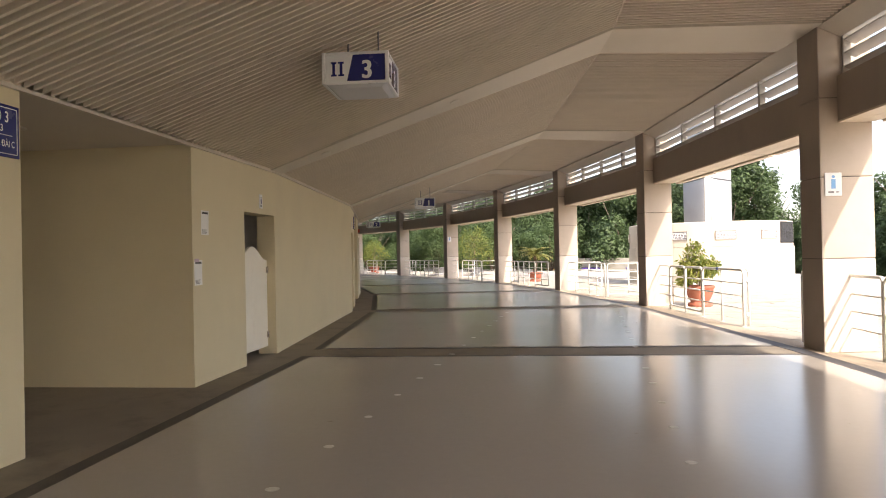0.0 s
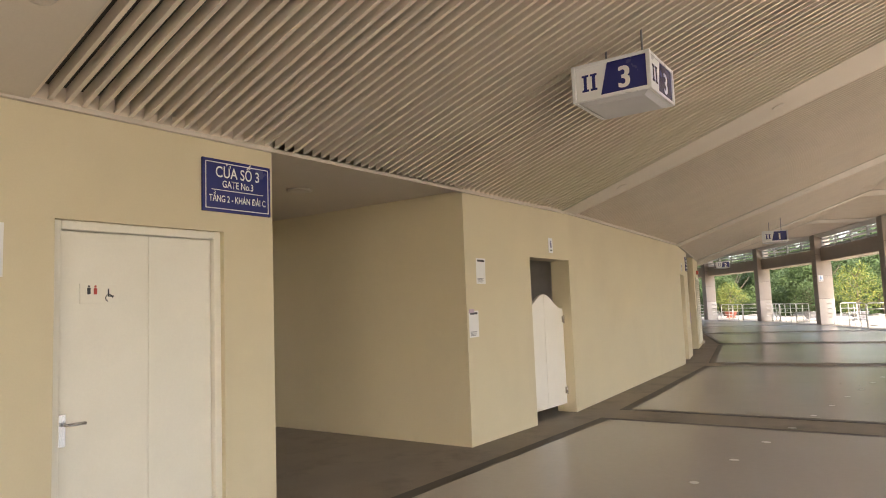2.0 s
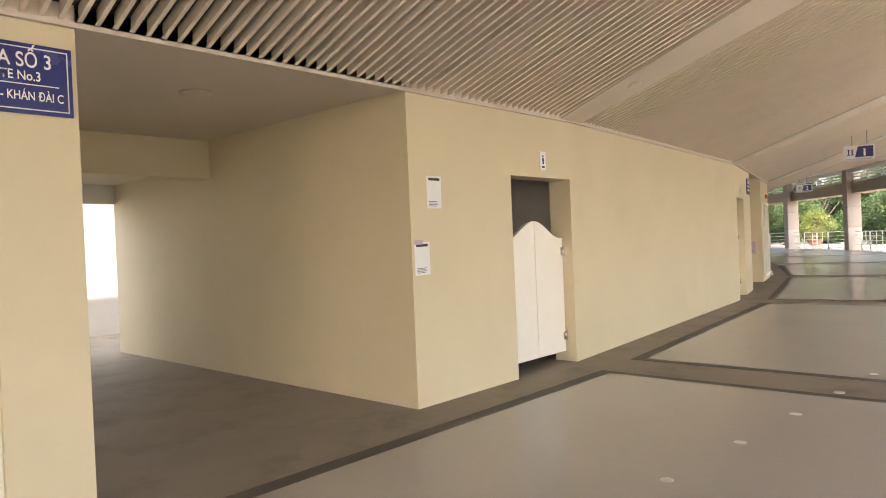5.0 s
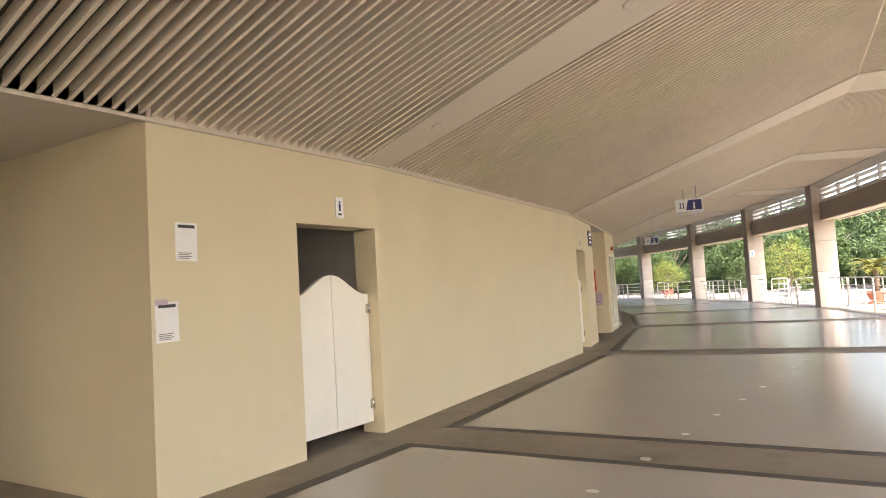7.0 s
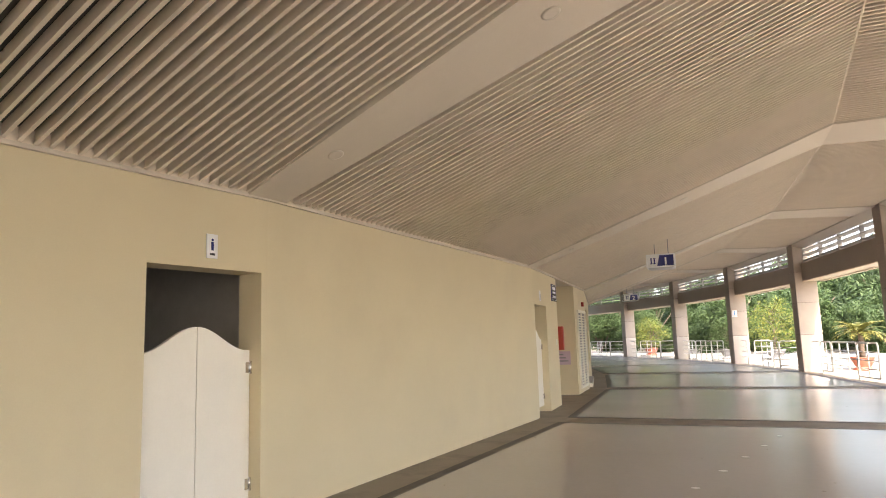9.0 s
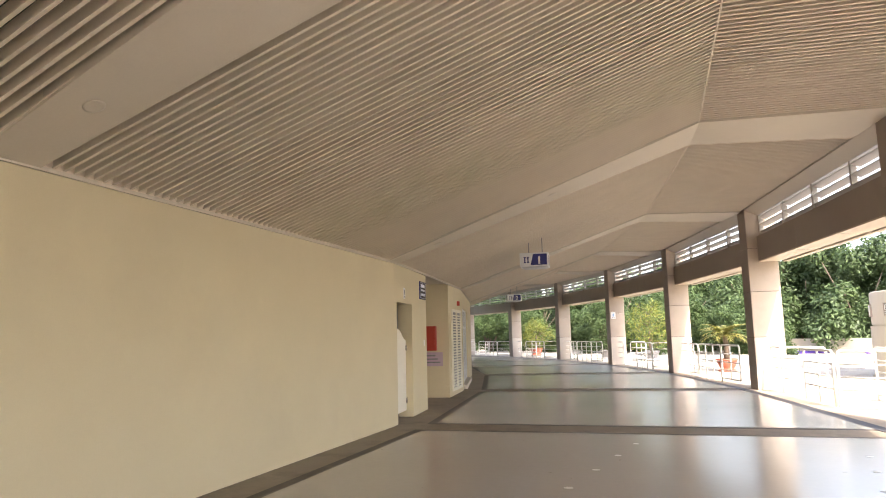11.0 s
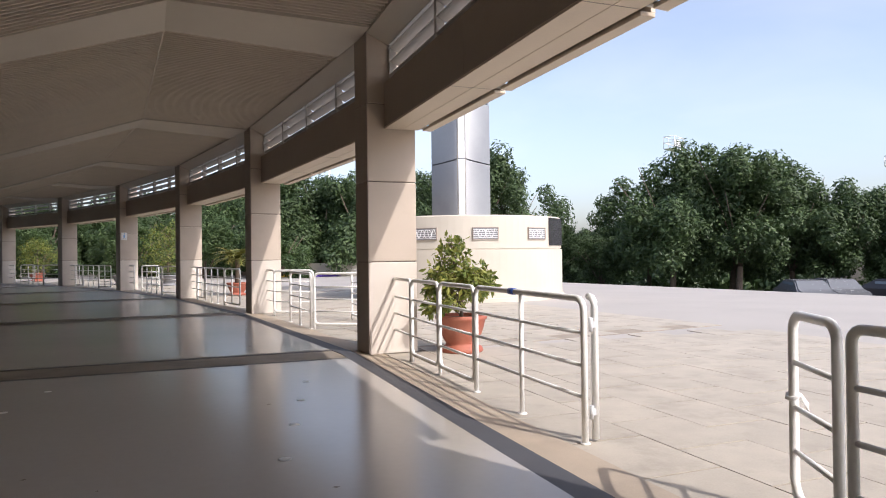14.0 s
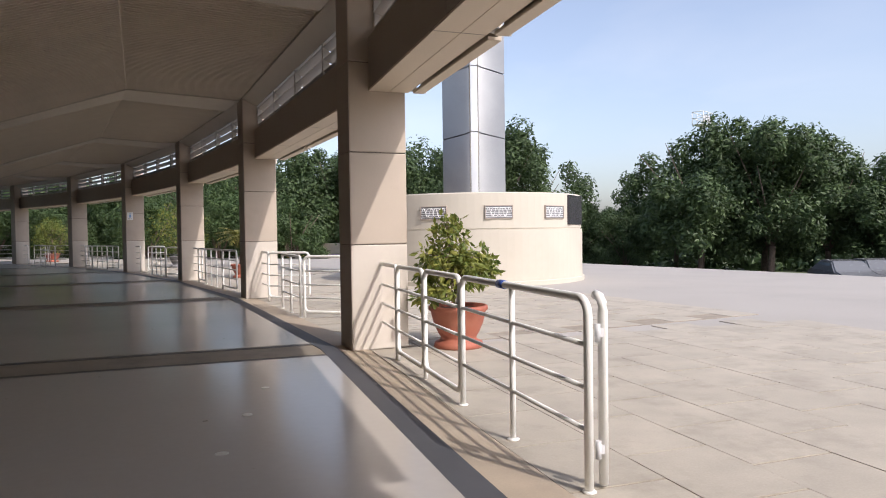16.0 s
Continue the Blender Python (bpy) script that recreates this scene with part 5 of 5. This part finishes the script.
def plant(kind, x, y, s=1.0, z=-2.4):
    m = Matrix.Translation((x, y, z)) @ Matrix.Rotation(rng.random() * 6.28, 4, "Z")
    if not used[kind]:
        used[kind] = 1
        KINDS[kind].matrix_world = m @ Matrix.Scale(s, 4)
        return
    o = copy_thing(KINDS[kind], m)
    o.scale = (s, s, s * (0.94 + 0.12 * rng.random()))


# right-hand group seen across the plaza
for kind, x, y, s in ((0, 30.3, 38.8, 0.98), (2, 33.4, 36.6, 0.99), (0, 37.3, 36.6, 0.9), (1, 35.2, 39.5, 1.0), (1, 39.0, 34.8, 0.85), (1, 41.0, 32.3, 0.68), (2, 43.0, 30.5, 0.70), (2, 27.0, 42.0, 0.55), (1, 24.4, 45.5, 0.62), (0, 22.0, 47.5, 0.92), (2, 19.6, 46.2, 1.0), (1, 44.6, 27.6, 0.74), (1, 46.0, 24.5, 0.8), (0, 49.0, 21.0, 0.8), (1, 52.0, 14.0, 0.85), (0, 33.0, 46.0, 0.9), (1, 28.5, 49.0, 0.6), (0, 54.0, 4.0, 0.9), (1, 55.0, -8.0, 0.9),
                      (0, 15.5, 50.5, 0.95), (1, 12.2, 49.0, 1.0), (2, 9.6, 52.5, 0.98), (0, 6.6, 52.0, 0.98), (1, 3.0, 56.0, 0.95), (3, 0.0, 55.0, 1.1), (0, -3.0, 58.5, 0.9), (3, -6.0, 59.0, 1.1), (1, -9.0, 62.0, 0.9), (3, -12.0, 63.0, 1.15), (0, -15.0, 66.0, 0.9), (3, -18.5, 65.0, 1.1), (1, -22.0, 68.0, 1.0), (3, -26.0, 69.0, 1.1), (0, -30.0, 71.0, 0.9),
                      (1, 10.0, 59.0, 1.0), (0, 16.0, 58.0, 0.95), (2, 2.0, 64.0, 1.0), (1, -7.0, 70.0, 1.0)):
    plant(kind, x, y, s)
# lighter shrubs and trees on the plaza's far edge
for kind, x, y, s in ((3, 1.5, 47.0, 0.72), (3, -3.5, 51.0, 0.78), (3, -10.5, 55.0, 0.75), (3, -15.5, 58.0, 0.8), (3, 6.0, 45.0, 0.62)):
    plant(kind, x, y, s, -1.6)

# low hedge-like woods closing the view
vs, fs = [], []
for i in range(150):
    an = -0.75 + 2.6 * i / 150
    d = 62 + 9 * rng.random()
    leaf_clump(vs, fs, (8 + d * math.sin(0.9 - an * 0.72), d * math.cos(0.9 - an * 0.72) + 6, -2.2 + 3.4 * rng.random()), 2.6, 210, 0.42, rng)
for i in range(90):
    t = i / 89
    x, y = (44.0 - 58.0 * t, 41.0 + 30.0 * t) if t > 0.2 else (58.0 - 70 * t, 24.0 + 85 * t)
    if 0.02 < t < 0.16:
        continue
    leaf_clump(vs, fs, (x + rng.uniform(-1.5, 1.5), y + rng.uniform(-1.5, 1.5), -2.6 + 2.6 * rng.random()), 1.5, 190, 0.24, rng)
me = bpy.data.meshes.new("far_woods")
me.from_pydata(vs, [], fs)
me.materials.append(M_LEAF)
tagged(new("far_woods", me), "dense dark far woods behind the trees", "woods", kind="stuff")

# white parapet at the plaza's far side
bm = bmesh.new()
line = [(18.6, 30.8), (13.8, 42.6), (1.8, 55.4), (-20, 65.3)]
for (x0, y0), (x1, y1) in zip(line[1:], line[2:]):
    d = Vector((x1 - x0, y1 - y0)).normalized() * 0.12
    n = Vector((-d.y, d.x))
    prism(bm, [(x0 + n.x, y0 + n.y), (x0 - n.x, y0 - n.y), (x1 - n.x, y1 - n.y), (x1 + n.x, y1 + n.y)], -0.1, 0.86)
setting("parapet", bm, M_DRUM, "low white parapet wall round the plaza", "parapet")

# road behind the plaza edge and a pale boundary wall
bm = bmesh.new()
prism(bm, [(24, 33), (28, 22), (33, 4), (48, 6), (43, 24), (34, 44), (24, 52), (20, 44)], -1.9, -1.62)
setting("road", bm, M_ASPHALT, "asphalt car park below the plaza", "road")
bm = bmesh.new()
prism(bm, [(42.5, 40.5), (42.8, 40.9), (60.3, 19.9), (60.0, 19.5)], -2.4, 0.5)
setting("wall_boundary", bm, M_APRON, "pale boundary wall behind the trees", "wall")


def car(p, turn, mat, label):
    t = thing("car", label, "car", frame2(p, turn, -1.62), "parked cars")
    bm = bmesh.new()
    side = [(-2.2, 0.35), (-2.25, 0.75), (-1.35, 0.92), (-0.7, 1.38), (0.75, 1.42), (1.5, 1.0), (2.15, 0.85), (2.2, 0.35)]
    l = [bm.verts.new((x, -0.86 + (0.12 if z > 1.1 else 0), z)) for x, z in side]
    r = [bm.verts.new((x, 0.86 - (0.12 if z > 1.1 else 0), z)) for x, z in side]
    bm.faces.new(l)
    bm.faces.new(r)
    for i in range(len(side)):
        j = (i + 1) % len(side)
        bm.faces.new((l[i], l[j], r[j], r[i]))
    bmesh.ops.recalc_face_normals(bm, faces=bm.faces)
    bmesh.ops.bevel(bm, geom=bm.edges[:], offset=0.06, segments=2, affect="EDGES")
    part("body", bm, mat, t)
    for x0, x1 in ((-0.62, 0.05), (0.10, 0.78)):
        for sy in (-1, 1):
            bm = bmesh.new()
            box(bm, x0, sy * 0.80 - 0.01, 0.98, x1, sy * 0.80 + 0.01, 1.3)
            part("side_window", bm, M_PANE, t)
    for x in (-1.4, 1.4):
        for sy in (-1, 1):
            bm = bmesh.new()
            lathe(bm, [(0.32, -0.1), (0.32, 0.1)], 20, Matrix.Translation((x, sy * 0.80, 0.32)) @ Matrix.Rotation(math.pi / 2, 4, "X"))
            wheel = part("wheel", bm, M_RUBBER, t)
            bm = bmesh.new()
            lathe(bm, [(0.19, -0.11), (0.19, 0.11)], 16, Matrix.Translation((x, sy * 0.80, 0.32)) @ Matrix.Rotation(math.pi / 2, 4, "X"))
            part("rim", bm, M_CHROME, wheel)


car(Vector((33.2, 31.2)), 1.2, M_CARW, "grey parked car beside the plaza edge")
car(Vector((35.6, 31.6)), 1.2, M_CARW, "grey parked car below the plaza edge")
car(Vector((37.4, 29.4)), 2.0, M_CARB, "black parked car below the plaza edge")


# canopies beyond the plaza, floodlight masts, house, tower
def canopy(x, y, w, mat, label):
    t = thing("market_canopy", label, "canopy", frame2(Vector((x, y)), 0.35, -2.4), "canopies beyond the plaza")
    bm = bmesh.new()
    rings = [[bm.verts.new(v) for v in ((-w, -1.5, 1.95), (-w, 0, 2.5), (-w, 1.5, 1.95))], [bm.verts.new(v) for v in ((w, -1.5, 1.95), (w, 0, 2.5), (w, 1.5, 1.95))]]
    for i in range(2):
        bm.faces.new((rings[0][i], rings[0][i + 1], rings[1][i + 1], rings[1][i]))
    r = bmesh.ops.extrude_face_region(bm, geom=bm.faces[:])
    bmesh.ops.translate(bm, vec=(0, 0, 0.05), verts=[v for v in r["geom"] if isinstance(v, bmesh.types.BMVert)])
    part("cover", bm, mat, t)
    for x in (-w + 0.1, w - 0.1):
        for yy in (-1.4, 1.4):
            bm = bmesh.new()
            tube(bm, [(x, yy, 0), (x, yy, 2.0)], 0.04, 6)
            part("pole", bm, M_GREY, t)


canopy(6.2, 47.5, 1.5, M_YELLOW, "yellow canvas canopy below the plaza")
canopy(9.6, 46.6, 1.9, M_PURPLE, "purple canvas canopy below the plaza")
canopy(13.4, 45.4, 1.9, M_PURPLE, "purple canvas canopy below the plaza")


def floodlight(x, y, z, s):
    t = thing("floodlight_mast", "white lattice floodlight head on a tall mast", "floodlight", frame2(Vector((x, y)), 0.6, -2.4), "floodlight masts")
    bm = bmesh.new()
    tube(bm, [(0, 0, 0), (0, 0, z + 2.4)], 0.25, 8, taper=0.12)
    part("mast", bm, M_WHITE, t)
    bm = bmesh.new()
    a, b, h = 1.9 * s, 0.9 * s, 2.0 * s
    zz = z + 2.4
    for dz in (0, h * 0.5, h):
        for y0 in (-b, b):
            tube(bm, [(-a, y0, zz + dz), (a, y0, zz + dz)], 0.06, 5)
        for x0 in (-a, a):
            tube(bm, [(x0, -b, zz + dz), (x0, b, zz + dz)], 0.06, 5)
    for x0 in (-a, 0, a):
        for y0 in (-b, b):
            tube(bm, [(x0, y0, zz), (x0, y0, zz + h)], 0.06, 5)
    box(bm, -a, -b, zz - 0.08, a, b, zz)
    part("cage", bm, M_WHITE, t)
    for i in range(6):
        bm = bmesh.new()
        xx = -a + a * 2 * (i + 0.5) / 6
        box(bm, xx - 0.2 * s, -b - 0.1, zz + 0.25, xx + 0.2 * s, -b + 0.15, zz + h * 0.7, bevel=0.04)
        part("lamp_head", bm, M_GREY, t)


floodlight(70.5, 99.4, 18.2, 1.0)
floodlight(33.5, 100.0, 20.0, 1.0)
floodlight(14.0, 100.0, 16.0, 1.0)
floodlight(116.0, 100.0, 16.5, 0.9)


def house(x, y, turn, w, d, eave, label):
    t = thing("house", label, "house", frame2(Vector((x, y)), turn, -2.4))
    bm = bmesh.new()
    box(bm, -w, -d, 0, w, d, eave)
    part("wall", bm, M_DRUM, t)
    bm = bmesh.new()
    o = 0.7
    base = [bm.verts.new(v) for v in ((-w - o, -d - o, eave), (w + o, -d - o, eave), (w + o, d + o, eave), (-w - o, d + o, eave))]
    ridge = [bm.verts.new(v) for v in ((-w * 0.45, 0, eave + d * 0.42), (w * 0.45, 0, eave + d * 0.42))]
    bm.faces.new((base[0], base[1], ridge[1], ridge[0]))
    bm.faces.new((base[2], base[3], ridge[0], ridge[1]))
    bm.faces.new((base[1], base[2], ridge[1]))
    bm.faces.new((base[3], base[0], ridge[0]))
    bm.faces.new(list(reversed(base)))
    part("roof", bm, M_ROOF, t, "orange tiled hip roof")
    for i in range(6):
        for lev in range(2):
            bm = bmesh.new()
            xx = -w + w * 2 * (i + 0.5) / 6
            box(bm, xx - 0.6, -d - 0.03, 1.2 + lev * 3.3, xx + 0.6, -d + 0.02, 2.8 + lev * 3.3)
            part("window", bm, M_PANE, t)


house(92.3, 72.2, -0.9, 6.2, 6, 8.4, "pale house with an orange hip roof beyond the trees")
for x, y, w, h in ((284, 215, 6, 34), (292, 205, 8, 38)):
    t = thing("tower_block", "far pale residential tower with rows of windows", "tower", frame2(Vector((x, y)), -1.0, -2.4), "far tower blocks")
    bm = bmesh.new()
    box(bm, -w, -10, 0, w, 10, h)
    part("wall", bm, M_TOWER, t)
    bm = bmesh.new()
    box(bm, -w * 0.07, -0.1, 0, w * 0.07, 0.1, 1.9)
    pane_me = mesh_of("window", bm, M_PANE)
    for i in range(9):
        for j in range(int(h / 3.2)):
            o = new("window", pane_me)
            o.parent = t
            o.location = (-w + 2 * w * (i + 0.5) / 9, -10.05, 1 + j * 3.2)

# back end of the arcade
bm = bmesh.new()
p0, p1 = WALL[-3], COL[-3]
prism(bm, [p0 + Vector((-9, -0.3)), p1 + Vector((1, -0.3)), p1 + Vector((1, 0)), p0 + Vector((-9, 0))], 0, 5)
setting("wall_back_end", bm, M_WALL, "cream end wall behind the walkway", "wall")

# ---- plaza slabs ----
SW, SL = 0.80, 0.62
slab_bm = bmesh.new()
v = box(slab_bm, -SL / 2 + 0.004, -SW / 2 + 0.004, -0.03, SL / 2 - 0.004, SW / 2 - 0.004, 0.0, bevel=0.0)
slab_me = mesh_of("paving_slab", slab_bm, M_PAVE)
bed = bmesh.new()
rest_v, rest_f = [], []
rng = random.Random(4)
for k in range(-2, 6):
    a = COL[k]
    b = COL[k + 1]
    h = math.atan2(-(b - a).x, (b - a).y)
    ln = (b - a).length
    rot = Matrix.Rotation(h, 2)
    ny = int(ln / SW)
    sy = ln / ny
    width = 6.9
    nx = int(width / SL)
    q = [a + rot @ Vector((0.22, 0)), a + rot @ Vector((0.22 + nx * SL, 0)), a + rot @ Vector((0.22 + nx * SL, ln)), a + rot @ Vector((0.22, ln))]
    prism(bed, q, -0.2, -0.006)
    for i in range(nx):
        for j in range(ny):
            jj = j + (0.5 if i % 2 else 0)
            p = a + rot @ Vector((0.22 + (i + 0.5) * SL, (jj + 0.5) * sy))
            z = rng.uniform(-0.0015, 0.0015)
            if (k == 0 and i < 11) or (k == 1 and i < 9 and j < 9):
                o = new("paving_slab", slab_me)
                o.parent = plaza
                o.location = (p.x, p.y, z)
                o.rotation_euler = (rng.uniform(-0.001, 0.001), rng.uniform(-0.001, 0.001), h)
            else:
                n = len(rest_v)
                for dx, dy in ((-1, -1), (1, -1), (1, 1), (-1, 1)):
                    w = p + rot @ Vector((dx * (SL / 2 - 0.004), dy * (sy / 2 - 0.004)))
                    rest_v.append((w.x, w.y, z))
                for dx, dy in ((-1, -1), (1, -1), (1, 1), (-1, 1)):
                    w = p + rot @ Vector((dx * (SL / 2 - 0.004), dy * (sy / 2 - 0.004)))
                    rest_v.append((w.x, w.y, z - 0.03))
                rest_f += [(n, n + 1, n + 2, n + 3)] + [(n + e, n + 4 + e, n + 4 + (e + 1) % 4, n + (e + 1) % 4) for e in range(4)]
part("slab_bed", bed, M_JOINT, plaza, "dirty joints between slabs")
me = bpy.data.meshes.new("far_slabs")
me.from_pydata(rest_v, [], rest_f)
me.materials.append(M_PAVE)
o = new("far_slabs", me)
o.parent = plaza
tagged(o, "pale paving slabs farther off", kind="stuff")

# dry leaf bits and specks on the floor
rng = random.Random(8)
vs, fs = [], []
for _ in range(60):
    y = rng.uniform(-6, 14)
    x = rng.uniform(0.1, 6.6) - 0.09 * max(0, y - 3)
    a, L = rng.random() * 6.28, rng.uniform(0.008, 0.028)
    i = len(vs)
    vs += [(x + L * math.cos(a + q), y + L * math.sin(a + q) * 0.6, 0.009 + 0.006 * rng.random()) for q in (0, 1.9, 3.3, 4.6)]
    fs.append((i, i + 1, i + 2, i + 3))
me = bpy.data.meshes.new("floor_litter")
me.from_pydata(vs, [], fs)
me.materials.append(M_BARK)
tagged(new("floor_litter", me), "dry leaf bits scattered on the grey floor", "leaf litter", kind="stuff")
